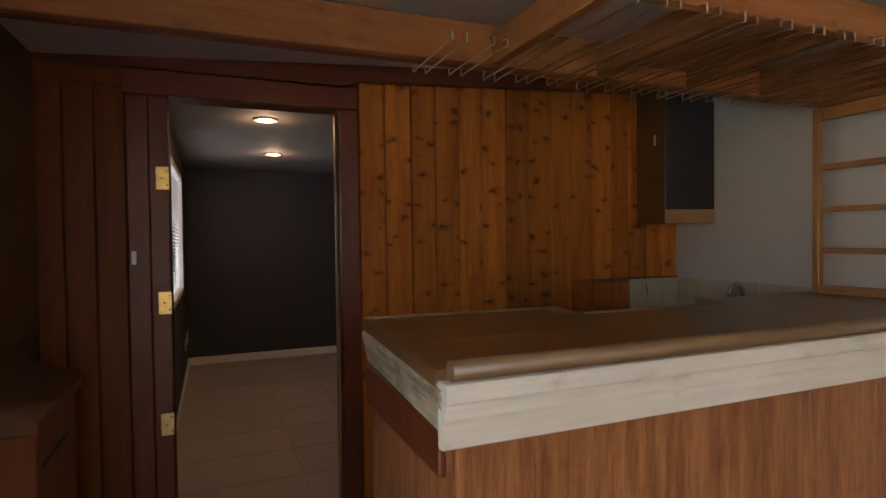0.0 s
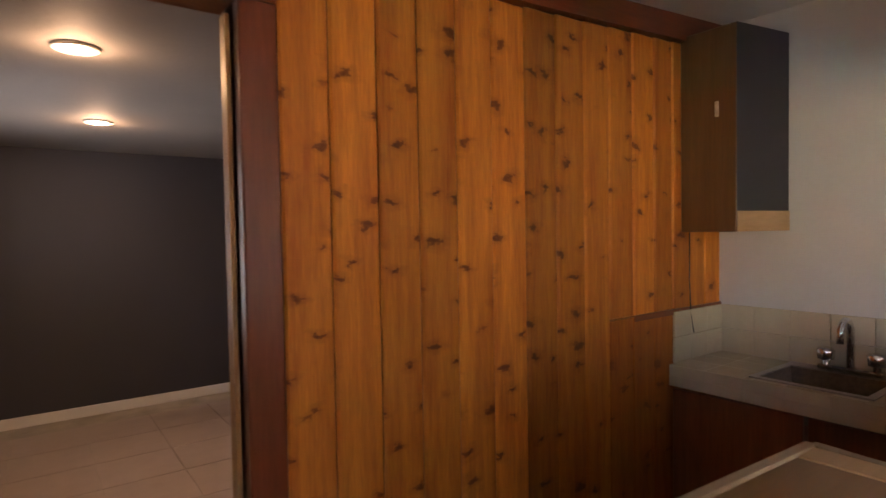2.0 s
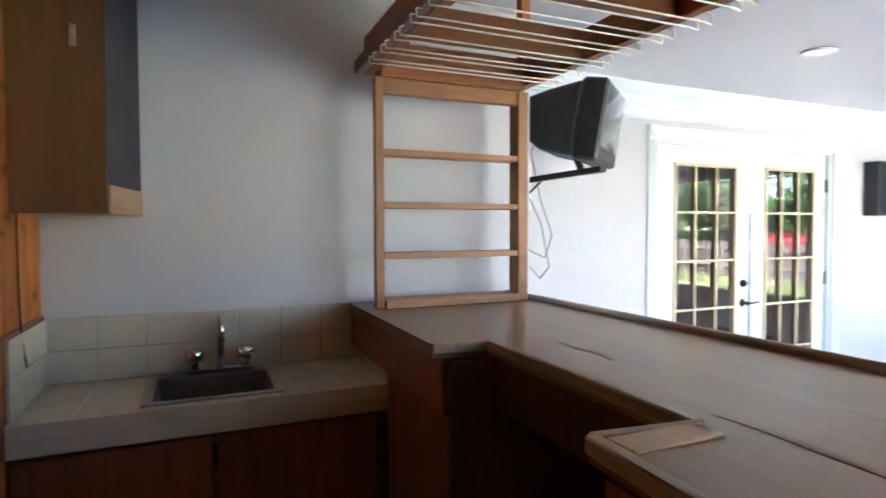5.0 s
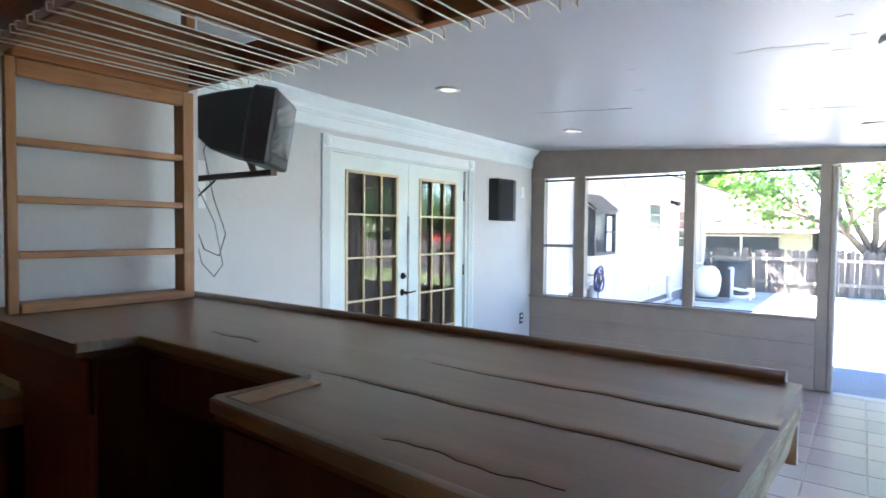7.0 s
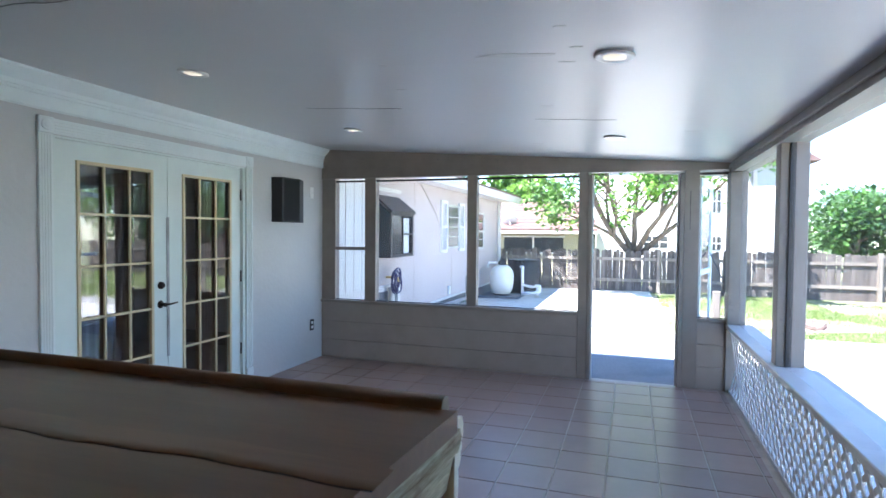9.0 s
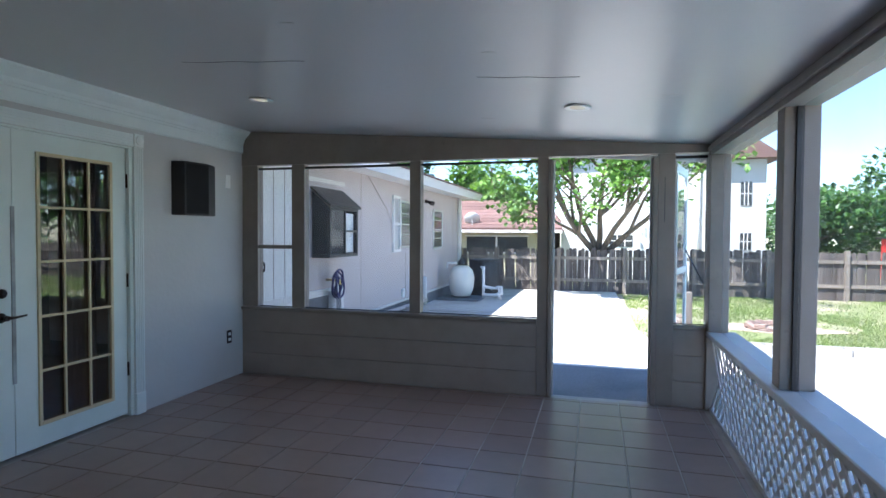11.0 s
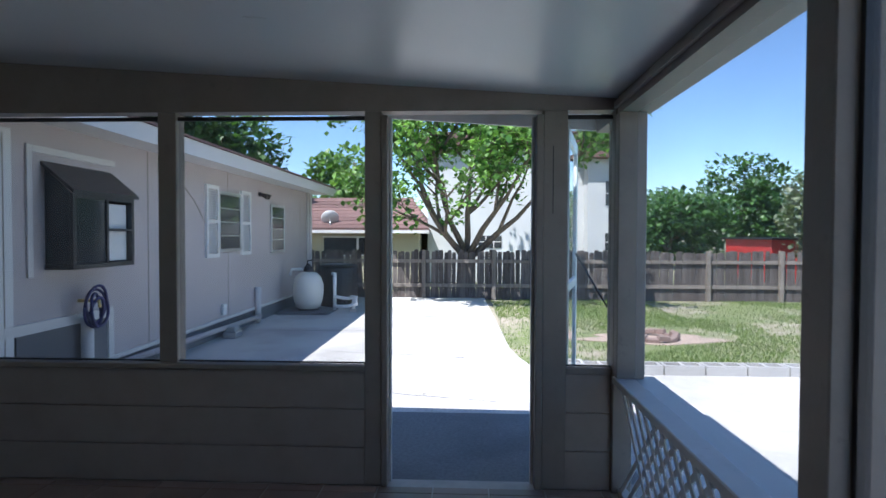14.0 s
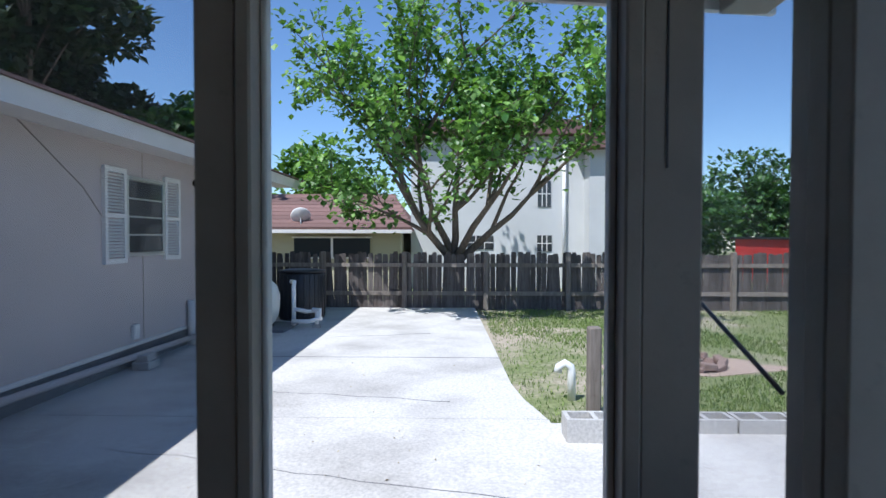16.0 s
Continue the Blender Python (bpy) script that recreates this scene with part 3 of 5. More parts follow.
for a, b in ((2.911, 3.269), (1.751, 2.779), (0.635, 1.649), (-0.659, -0.426)):
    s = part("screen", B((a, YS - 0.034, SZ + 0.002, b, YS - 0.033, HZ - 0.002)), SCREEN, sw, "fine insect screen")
    part("screen_bead", B((a, YS - 0.032, HZ - 0.022, b, YS - 0.022, HZ - 0.001)), BRONZE, s)
    part("screen_bead", B((a, YS - 0.032, SZ + 0.003, b, YS - 0.022, SZ + 0.012)), BRONZE, s)

# west wall: sill, lattice, posts, beam
ww = thing("wall_west", "painted screen wall with posts over white lattice", "wall", kind="structure")
part("sill", B((-0.87, YS + 0.032, 0.575, -0.655, 1.00, 0.615), w=0.005), SILLP, ww)
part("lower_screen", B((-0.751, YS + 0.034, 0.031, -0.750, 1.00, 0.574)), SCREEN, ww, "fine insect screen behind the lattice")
part("bottom_plate", B((-0.735, YS + 0.032, 0.0, -0.690, 1.00, 0.03)), SILLP, ww)
for yc in (-1.80, -0.10, 0.94):
    part("post", B((-0.84, yc - 0.055, 0.616, -0.685, yc + 0.055, HZ + 0.02), w=0.004), FRAMEP, ww)
    part("screen_strip", B((-0.765, yc + 0.056, 0.617, -0.735, yc + 0.072, HZ)), BRONZE, ww, "dark edge strip of the screen")
bm = bmesh.new()
prism(bm, [(-0.83, HZ - 0.01), (-0.67, HZ - 0.01), (-0.67, ceil_z(-0.67) + 0.028), (-0.83, ceil_z(-0.83) + 0.028)], "y", YS + 0.032, 1.00)
part("beam", bm, FRAMEP, ww)
part("rafter_tail", B((-0.82, -3.955, 1.955, -0.68, YS - 0.101, 2.045), w=0.004), FRAMEP, ww)
part("beam_strip", B((-0.669, YS + 0.032, HZ + 0.02, -0.650, 1.00, HZ + 0.055), w=0.003), FRAMEP, ww)
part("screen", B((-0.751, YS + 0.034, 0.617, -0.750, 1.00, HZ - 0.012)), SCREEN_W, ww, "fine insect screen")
part("post", B((-0.80, YS + 0.0325, 0.616, -0.66, YS + 0.10, HZ - 0.011), w=0.004), FRAMEP, ww)
lat = thing("lattice", "white diagonal wooden lattice under the sill", "lattice", kind="structure")


def strip(y0, sgn, x):
    """One slat of the lattice, leaning to one side, cut to the panel's height."""
    z0, z1, w = 0.032, 0.574, 0.019
    dy = (z1 - z0) * sgn
    bm = bmesh.new()
    prism(bm, [(y0 - w, z0), (y0 + w, z0), (y0 + dy + w, z1), (y0 + dy - w, z1)], "x", x, x + 0.007)
    return bm


y = YS + 0.07
while y < 0.95:
    if y + 0.56 < 1.00:
        part("slat", strip(y, 1, -0.705), LATT, lat)
    if y - 0.52 > YS:
        part("slat", strip(y, -1, -0.697), LATT, lat)
    y += 0.110

# ---- the double door ----
dd = thing("double_door", "pale mint glazed double door, closed, with beige glazing bars", "door", kind="structure")
XD = XE + 0.03
mid = -1.28
for a, b, side in ((mid + 0.002, DY1 - 0.03, 0), (DY0 + 0.03, mid - 0.002, 1)):
    ga, gb = (a + 0.138, b - 0.15) if side == 0 else (a + 0.125, b - 0.143)
    gz0, gz1 = 0.15, 1.84
    leaf = part("door_leaf", B((XD, a, 0.02, XD + 0.045, ga, 1.955), (XD, gb, 0.02, XD + 0.045, b, 1.955), (XD, ga, 0.02, XD + 0.045, gb, gz0), (XD, ga, gz1, XD + 0.045, gb, 1.955)), DOORPAINT, dd)
    part("bead", B((XD - 0.012, ga, gz0, XD + 0.01, ga + 0.022, gz1), (XD - 0.012, gb - 0.022, gz0, XD + 0.01, gb, gz1), (XD - 0.0121, ga + 0.0221, gz0, XD + 0.01, gb - 0.0221, gz0 + 0.022), (XD - 0.0121, ga + 0.0221, gz1 - 0.022, XD + 0.01, gb - 0.0221, gz1), w=0.002), BEIGE, leaf, "beige glazing frame")
    for k in (1, 2):
        yy = ga + (gb - ga) * k / 3
        part("glazing_bar", B((XD - 0.008, yy - 0.008, gz0 + 0.02, XD + 0.008, yy + 0.008, gz1 - 0.02), w=0.002), BEIGE, leaf)
    for k in range(1, 5):
        zz = gz0 + (gz1 - gz0) * k / 5
        part("glazing_bar", B((XD - 0.0085, ga + 0.02, zz - 0.008, XD + 0.0085, gb - 0.02, zz + 0.008), w=0.002), BEIGE, leaf)
    for i in range(3):
        for k in range(5):
            pane = part("pane", B((XD + 0.016, ga + (gb - ga) * i / 3 + 0.004, gz0 + (gz1 - gz0) * k / 5 + 0.004, XD + 0.020, ga + (gb - ga) * (i + 1) / 3 - 0.004, gz0 + (gz1 - gz0) * (k + 1) / 5 - 0.004)), DOORGLASS, leaf)
            pane.visible_shadow = False
lk = part("handle", lathe(bmesh.new(), [(0.030, -0.012), (0.030, 0.0), (0.012, 0.004), (0.012, 0.035), (0.016, 0.04), (0.016, 0.05)], 0, 0, 16), IRON, dd, "dark bronze lever handle")
lk.matrix_world = pose(XD, mid + 0.07, 0.85, 0, -90, 0)
part("lever", tube(bmesh.new(), [(0, 0, 0.045), (0.0, -0.05, 0.05), (0.006, -0.11, 0.052)], 0.008, 0.006), IRON, lk)
db = part("deadbolt", lathe(bmesh.new(), [(0.028, 0.0), (0.028, 0.012), (0.018, 0.022), (0.0145, 0.03)], 0, 0, 16), IRON, dd, "dark bronze deadbolt")
db.matrix_world = pose(XD, mid + 0.07, 0.992, 0, -90, 0)
part("edge_strip", B((XD - 0.006, mid - 0.010, 0.45, XD + 0.001, mid + 0.012, 1.50)), paint("rubbed_edge", (0.40, 0.42, 0.42), 0.5, 0.5, 9.0, 0.1), dd, "grey worn meeting edge")
for z in (0.35, 1.0, 1.72):
    part("hinge", tube(bmesh.new(), [(XD - 0.008, DY0 + 0.028, z - 0.05), (XD - 0.008, DY0 + 0.028, z + 0.05)], 0.008), IRON, dd, "dark hinge")
    part("hinge", tube(bmesh.new(), [(XD - 0.008, DY1 - 0.028, z - 0.05), (XD - 0.008, DY1 - 0.028, z + 0.05)], 0.007), TRIM, dd)
cas = thing("door_casing", "pale fluted casing with corner blocks round the double door", "trim", kind="structure")
for a, b in ((DY0 - 0.085, DY0), (DY1, DY1 + 0.085)):
    leg = part("casing_leg", B((XE - 0.02, a, 0.16, XE - 0.0005, b, DZ)), TRIM, cas)
    for k in range(4):
        yy = a + 0.017 + k * 0.017
        part("flute", B((XE - 0.025, yy - 0.004, 0.165, XE - 0.0205, yy + 0.004, DZ - 0.005), w=0.0015), TRIM, leg)
    part("base_block", B((XE - 0.028, a - 0.004, 0, XE - 0.0005, b + 0.004, 0.159), w=0.004), TRIM, cas)
    cb = part("corner_block", B((XE - 0.028, a - 0.004, DZ + 0.001, XE - 0.0005, b + 0.004, DZ + 0.098), w=0.004), TRIM, cas)
    ro = part("rosette", lathe(bmesh.new(), [(0.034, 0.0), (0.034, 0.006), (0.024, 0.003), (0.014, 0.009), (0.006, 0.010)], 0, 0, 20), TRIM, cb)
    ro.matrix_world = pose(XE - 0.0282, (a + b) / 2, DZ + 0.05, 0, -90, 0)
hd = part("casing_head", B((XE - 0.02, DY0 + 0.005, DZ + 0.002, XE - 0.0005, DY1 - 0.005, DZ + 0.092)), TRIM, cas)
for k in range(4):
    zz = DZ + 0.02 + k * 0.018
    part("flute", B((XE - 0.025, DY0 + 0.008, zz - 0.004, XE - 0.0205, DY1 - 0.008, zz + 0.004), w=0.0015), TRIM, hd)
structure("door_lining", B((XE, DY0, 0.003, XE + 0.115, DY0 + 0.028, DZ - 0.001), (XE, DY1 - 0.028, 0.003, XE + 0.115, DY1, DZ - 0.001), (XE, DY0 + 0.0281, DZ - 0.014, XE + 0.115, DY1 - 0.0281, DZ - 0.001)), DOORPAINT, "pale door lining", "trim")
cu = thing("curtain", "dark brown curtain hanging in folds behind the glass", "curtain")
for a, b in ((-1.10, -0.62), (-1.98, -1.72)):
    bm = bmesh.new()
    n = 40
    rows = [[bm.verts.new((XE + 0.17 + 0.018 * math.sin(i * 1.1) + 0.006 * math.sin(i * 2.7), a + (b - a) * i / n, z)) for i in range(n + 1)] for z in (0.05, 1.98)]
    for i in range(n):
        f = bm.faces.new((rows[0][i], rows[0][i + 1], rows[1][i + 1], rows[1][i]))
        f.smooth = True
    bmesh.ops.solidify(bm, geom=bm.faces[:], thickness=0.003)
    part("drape", bm, CURTAIN, cu)
part("rod", tube(bmesh.new(), [(XE + 0.17, -2.3, 2.0), (XE + 0.17, -0.3, 2.0)], 0.012), IRON, cu)

# ---- things on the porch walls and ceiling ----
sp = thing("wall_speaker", "black wedge-shaped loudspeaker hung on the wall", "speaker")
bm = bmesh.new()
prism(bm, [(XE, -2.53), (XE - 0.10, -2.57), (XE - 0.13, -2.82), (XE - 0.07, -2.98), (XE, -3.00)], "z", 1.49, 1.922)
bev(bm, 0.004)
part("body", bm, BLACKP, sp)
bm = bmesh.new()
prism(bm, [(XE - 0.1065, -2.585), (XE - 0.1335, -2.81), (XE - 0.1275, -2.81), (XE - 0.1005, -2.585)], "z", 1.505, 1.905)
part("grille", bm, paint("speaker_cloth", (0.012, 0.012, 0.014), 0.9, 0.2, 60.0, 0.3, 300.0), sp, "black cloth grille")
swp = thing("light_switch", "small white switch plate on the plaster", "switch")
part("plate", B((XE - 0.008, -3.28, 1.757, XE - 0.0005, -3.21, 1.877), w=0.002), WHITE, swp)
part("toggle", B((XE - 0.016, -3.25, 1.807, XE - 0.0085, -3.24, 1.827)), WHITE, swp)
ol = thing("outlet", "dark wall outlet with two pale sockets", "outlet")
part("plate", B((XE - 0.007, -3.29, 0.325, XE - 0.0005, -3.22, 0.445), w=0.002), IRON, ol)
for z in (0.36, 0.41):
    part("socket", B((XE - 0.009, -3.275, z - 0.014, XE - 0.0075, -3.235, z + 0.014), w=0.001), WHITE, ol)


def downlight(x, y, z, tilt, mat, label):
    """A recessed ceiling lamp: ring, dish and bulb."""
    t = thing("ceiling_light", label, "ceiling light", (x, y, z), "recessed ceiling lights")
    t.rotation_euler = (0, tilt, 0)
    t.scale = (0.8, 0.8, 1.0)
    part("ring", lathe(bmesh.new(), [(0.072, -0.003), (0.096, -0.002), (0.098, -0.008), (0.090, -0.013), (0.074, -0.009)], 0, 0, 32), WHITE, t)
    part("bulb", lathe(bmesh.new(), [(0.005, -0.016), (0.035, -0.014), (0.058, -0.009), (0.071, -0.004)], 0, 0, 24), mat, t, "glowing frosted bulb")
    return t


TILT = -math.atan(0.065)
for x, y, m in ((2.375, -0.345, LAMP_DIM), (0.226, -0.226, LAMP_DIM), (2.33, -2.08, LAMP_DIM), (0.28, -2.20, LAMP_DIM)):
    downlight(x, y, ceil_z(x, y), TILT, m, "recessed round ceiling light, faintly lit, white ring")
for i, (x, y, l) in enumerate(((1.9, -1.25, 0.7), (0.5, -1.55, 0.5), (2.4, 0.55, 0.6))):
    bm = bmesh.new()
    pts = [(x - l / 2 + l * k / 8, y + 0.008 * math.sin(k * 1.7 + i)) for k in range(9)]
    tube(bm, [(px, py, ceil_z(px, py) - 0.0005) for px, py in pts], 0.0018, 0.0012, 5)
    solid("ceiling_crack", bm, BLACKP, "thin dark crack along a ceiling joint", "crack", kind="structure")

random.seed(3)
for x, y, w, l in ((0.62, -0.20, 0.15, 0.025), (0.42, -0.30, 0.03, 0.008), (0.36, -0.12, 0.025, 0.010), (0.40, 0.10, 0.02, 0.008), (1.35, -0.75, 0.03, 0.008), (1.25, -0.30, 0.016, 0.006), (0.62, -1.15, 0.028, 0.006), (-0.2, -1.9, 0.05, 0.005), (1.3, -1.75, 0.014, 0.006), (0.9, -2.6, 0.05, 0.006)):
    bm = bmesh.new()
    rim = [(x + w * (1 + random.uniform(-0.35, 0.35)) * math.cos(6.2832 * k / 14), y + l * (1 + random.uniform(-0.4, 0.4)) * math.sin(6.2832 * k / 14)) for k in range(14)]
    prism(bm, rim, "z", -0.0015, 0.0)
    for v in bm.verts:
        v.co.z += ceil_z(v.co.x, v.co.y)
    solid("ceiling_scuff", bm, SILLP, "small scuffed patch of bare ceiling paint", "scuff", kind="structure")

# television on its bracket
tv = thing("television", "old black tube television tilted down on a wall bracket", "television", (2.88, 0.72, 1.875))
tv.matrix_basis = pose(2.925, 0.73, 1.915, 0, 0, 0) @ pose(0, 0, 0, 0, 0, 40) @ pose(0, 0, 0, 0, -9, 0) @ Matrix.Scale(0.86, 4)
bm = B((-0.27, -0.26, -0.215, -0.13, 0.26, 0.215), w=0.015)
part("front_case", bm, BLACKP, tv)
bm = bmesh.new()
A = [bm.verts.new((-0.13, sy * 0.25, sz)) for sy, sz in ((-1, -0.20), (1, -0.20), (1, 0.20), (-1, 0.20))]
C = [bm.verts.new((0.07, sy * 0.20, sz)) for sy, sz in ((-1, -0.18), (1, -0.18), (1, 0.15), (-1, 0.15))]
D = [bm.verts.new((0.23, sy * 0.12, sz)) for sy, sz in ((-1, -0.08), (1, -0.08), (1, 0.11), (-1, 0.11))]
for p0, p1 in ((A, C), (C, D)):
    for k in range(4):
        bm.faces.new((p0[k], p0[(k + 1) % 4], p1[(k + 1) % 4], p1[k]))
bm.faces.new(A[::-1])
bm.faces.new(D)
bmesh.ops.recalc_face_normals(bm, faces=bm.faces[:])
bev(bm, 0.012)
part("back_case", bm, BLACKP, tv)
bm = bmesh.new()
g = [[bm.verts.new((-0.2715 - 0.018 * (1 - (u / 4) ** 2) * (1 - (v / 4) ** 2), u / 4 * 0.225, 0.03 + v / 4 * 0.165)) for v in range(-4, 5)] for u in range(-4, 5)]
for u in range(8):
    for v in range(8):
        f = bm.faces.new((g[u][v], g[u + 1][v], g[u + 1][v + 1], g[u][v + 1]))
        f.smooth = True
bmesh.ops.recalc_face_normals(bm, faces=bm.faces[:])
part("picture_tube", bm, CRT, tv, "dark glossy curved glass")
part("control_strip", B((-0.276, -0.20, -0.195, -0.2705, 0.20, -0.155), w=0.002), BRONZE, tv)
for k in range(6):
    part("vent", B((-0.12 + k * 0.03, -0.12, 0.196 - k * 0.008, -0.105 + k * 0.03, 0.12, 0.204 - k * 0.008)), BLACKP, tv)
tb = thing("tv_bracket", "black steel wall arm carrying the television", "bracket")
part("arm", B((2.70, 0.655, 1.655, 3.428, 0.695, 1.685), w=0.003), IRON, tb)
part("brace", tube(bmesh.new(), [(3.42, 0.675, 1.56), (3.22, 0.675, 1.655)], 0.006), IRON, tb)
part("wall_plate", B((XE - 0.012, 0.61, 1.50, XE - 0.0005, 0.74, 1.78), w=0.003), WHITE, tb, "white mounting plate")
part("stem", tube(bmesh.new(), [(2.86, 0.68, 1.685), (2.87, 0.70, 1.74)], 0.018), IRON, tb)
cbm = bmesh.new()
tube(cbm, [(3.02, 0.80, 1.93), (3.16, 0.78, 1.80), (3.10, 0.76, 1.55), (3.02, 0.74, 1.36), (3.10, 0.73, 1.24), (3.26, 0.72, 1.27), (3.38, 0.71, 1.42), (3.42, 0.70, 1.60)], 0.0026)
solid("tv_cable", cbm, BLACKP, "black cable hanging in a loop from the television", "cable")
cbm = bmesh.new()
tube(cbm, [(3.425, 0.84, 2.20), (3.40, 0.83, 1.95), (3.28, 0.80, 1.72), (3.06, 0.78, 1.42), (3.00, 0.77, 1.20), (3.10, 0.76, 1.13), (3.22, 0.76, 1.2), (3.30, 0.76, 1.42), (3.40, 0.76, 1.62)], 0.003)
solid("tv_cable", cbm, paint("grey_cable", (0.25, 0.25, 0.26), 0.5), "thin grey cable looped below the television", "cable")

# ---- the bar ----
BZ, BY0, BY1, BX0 = 1.118, 1.218, 1.945, 0.445
bar = thing("bar_counter", "wooden bar counter with warped veneer top and bare mouldings", "bar")
bm = bmesh.new()
out = [(0.414, BY0 + 0.01), (2.655, BY0 + 0.01), (2.655, 1.897), (1.805, 1.902), (1.785, 1.760), (1.148, 1.762), (1.168, 1.937), (0.462, 1.976)]
prism(bm, out, "z", BZ - 0.035, BZ)
part("top", bm, BAR_TOP, bar, "glossy brown veneer top with lifted seams")
rail = bmesh.new()
tube(rail, [(BX0 - 0.005, BY0 - 0.005, BZ - 0.003), (2.655, BY0 - 0.005, BZ - 0.003)], 0.021, seg=14)
part("rail", rail, RAIL, bar, "rounded dark wooden rail")
# stepped moulding on the south edge
bm = bmesh.new()
prism(bm, [(BY0 + 0.008, BZ - 0.022), (BY0 - 0.034, BZ - 0.022), (BY0 - 0.040, BZ - 0.034), (BY0 - 0.040, BZ - 0.056), (BY0 - 0.036, BZ - 0.062), (BY0 - 0.030, BZ - 0.063), (BY0 - 0.034, BZ - 0.070), (BY0 - 0.033, BZ - 0.078), (BY0 - 0.024, BZ - 0.080), (BY0 - 0.026, BZ - 0.092), (BY0 - 0.022, BZ - 0.102), (BY0 - 0.012, BZ - 0.104), (BY0 - 0.016, BZ - 0.116), (BY0 - 0.012, BZ - 0.154), (BY0 + 0.008, BZ - 0.154)], "x", BX0 - 0.026, 2.655)
part("edge_moulding", bm, RAW_X, bar, "pale bare wood moulding")
bm = bmesh.new()
prism(bm, [(BX0 + 0.014, BZ - 0.036), (BX0 - 0.008, BZ - 0.036), (BX0 - 0.012, BZ - 0.05), (BX0, BZ - 0.10), (BX0 + 0.006, BZ - 0.134), (BX0 + 0.014, BZ - 0.134)], "y", BY0 - 0.012, 1.976)
for v in bm.verts:
    v.co.x += 0.055 * (v.co.y - BY0) - 0.02
part("edge_moulding", bm, RAW_Y, bar, "stained chipped end moulding")
for a, b in zip(out[3:], out[4:]):
    run = Vector((b[0] - a[0], b[1] - a[1], 0))
    t = B((0.0, -0.009, BZ - 0.022, run.length - 0.001, 0.013, BZ + 0.004), w=0.003)
    t.transform(Matrix.Translation((a[0], a[1], 0)) @ Matrix.Rotation(math.atan2(run.y, run.x), 4, "Z"))
    part("edge_strip", t, EDGE, bar, "thin worn edge strip")
for yy, xa, xb, hz in ((1.525, 0.42, 1.10, 0.0014), (1.715, 0.44, 1.24, 0.0013), (1.890, 0.58, 0.86, 0.0008), (1.615, 1.50, 1.72, 0.001)):
    t = bmesh.new()
    n, rows = 22, []
    for k in range(n + 1):
        x, u = xa + (xb - xa) * k / n, math.sin(math.pi * min(0.97, 0.25 + k / n * 0.75))
        y = yy + 0.005 * math.sin(k * 0.45 + yy * 9) + 0.002 * math.sin(k * 1.3)
        h = max(0.0004, hz * u * (0.75 + 0.25 * math.sin(k * 1.7)))
        rows.append([t.verts.new(q) for q in ((x, y + 0.0015, BZ + 0.0002), (x, y, BZ + h), (x, y - 0.022, BZ + 0.45 * h), (x, y - 0.060, BZ + 0.0003))])
    for p, q in zip(rows, rows[1:]):
        for i in range(3):
            f = t.faces.new((p[i], q[i], q[i + 1], p[i + 1]))
            f.smooth = i > 0
    bmesh.ops.recalc_face_normals(t, faces=t.faces[:])
    part("lifted_veneer", t, BAR_TOP, bar, "veneer sheet lifted along its seam")
    sh = bmesh.new()
    tube(sh, [(xa + (xb - xa) * k / n, yy + 0.0035 + 0.005 * math.sin(k * 0.45 + yy * 9) + 0.002 * math.sin(k * 1.3), BZ + 0.0002) for k in range(n - 1)], 0.0009, 0.0005, 5)
    part("open_seam", sh, BLACKP, bar, "dark open joint along the seam")
part("torn_patch", B((1.095, 1.775, BZ + 0.0004, 1.147, 1.925, BZ + 0.004), w=0.001), LIGHT_STRIP, bar, "bare patch of torn veneer")
for a, b in ((0.475, 1.00), (1.00, 1.55), (1.55, 2.10), (2.10, 2.655)):
    part("front_panel", B((a + 0.001, BY0 + 0.045, 0.0, b - 0.001, BY0 + 0.063, BZ - 0.036), w=0.002), BAR_FACE, bar)
part("end_panel", B((0.474, BY0 + 0.064, 0.0, 0.494, BY1 - 0.02, BZ - 0.036)), BAR_FACE, bar)
part("end_board", B((0.456, BY0 + 0.10, BZ - 0.26, 0.4735, BY1 - 0.01, BZ - 0.140), w=0.004), TRIM_RED, bar, "dark red trim board")
part("cabinet_box", B((0.494, BY1 - 0.06, 0.0, 1.12, BY1 + 0.005, BZ - 0.036)), SHADE_IN, bar)
part("cabinet_end", B((1.085, 1.30, 0.0, 1.105, BY1 - 0.061, BZ - 0.036)), SHADE_IN, bar)
part("apron", B((1.106, 1.733, BZ - 0.16, 1.755, 1.752, BZ - 0.036)), SHADE_IN, bar)
part("cabinet_end", B((1.756, 1.30, 0.0, 1.775, 1.875, BZ - 0.036)), SHADE_IN, bar)
part("cabinet_front", B((1.776, 1.855, 0.0, 2.24, 1.875, BZ - 0.17)), RED_DOOR, bar)
part("cabinet_head", B((1.776, 1.8755, BZ - 0.165, 2.655, 1.890, BZ - 0.036), w=0.004), TRIM_RED_X, bar)
part("inner_shelf", B((1.106, 1.30, 0.45, 1.755, 1.72, 0.47)), SHADE_IN, bar)

# rack for stemmed glasses over the bar
rk = thing("glass_rack", "wooden overhead frame strung with wire hooks for stemware", "rack")
RZ = 1.93
part("north_beam", B((-0.60, 1.835, RZ, 2.50, 1.872, RZ + 0.13), w=0.004), BEAM_X, rk)
part("ledger", B((-0.60, 1.8725, RZ, 2.50, 1.908, RZ + 0.045), w=0.004), TRIM_RED_X, rk, "red-stained lower strip")
part("south_beam", B((0.86, 1.235, RZ, 2.50, 1.272, RZ + 0.10), w=0.004), BEAM_X, rk)
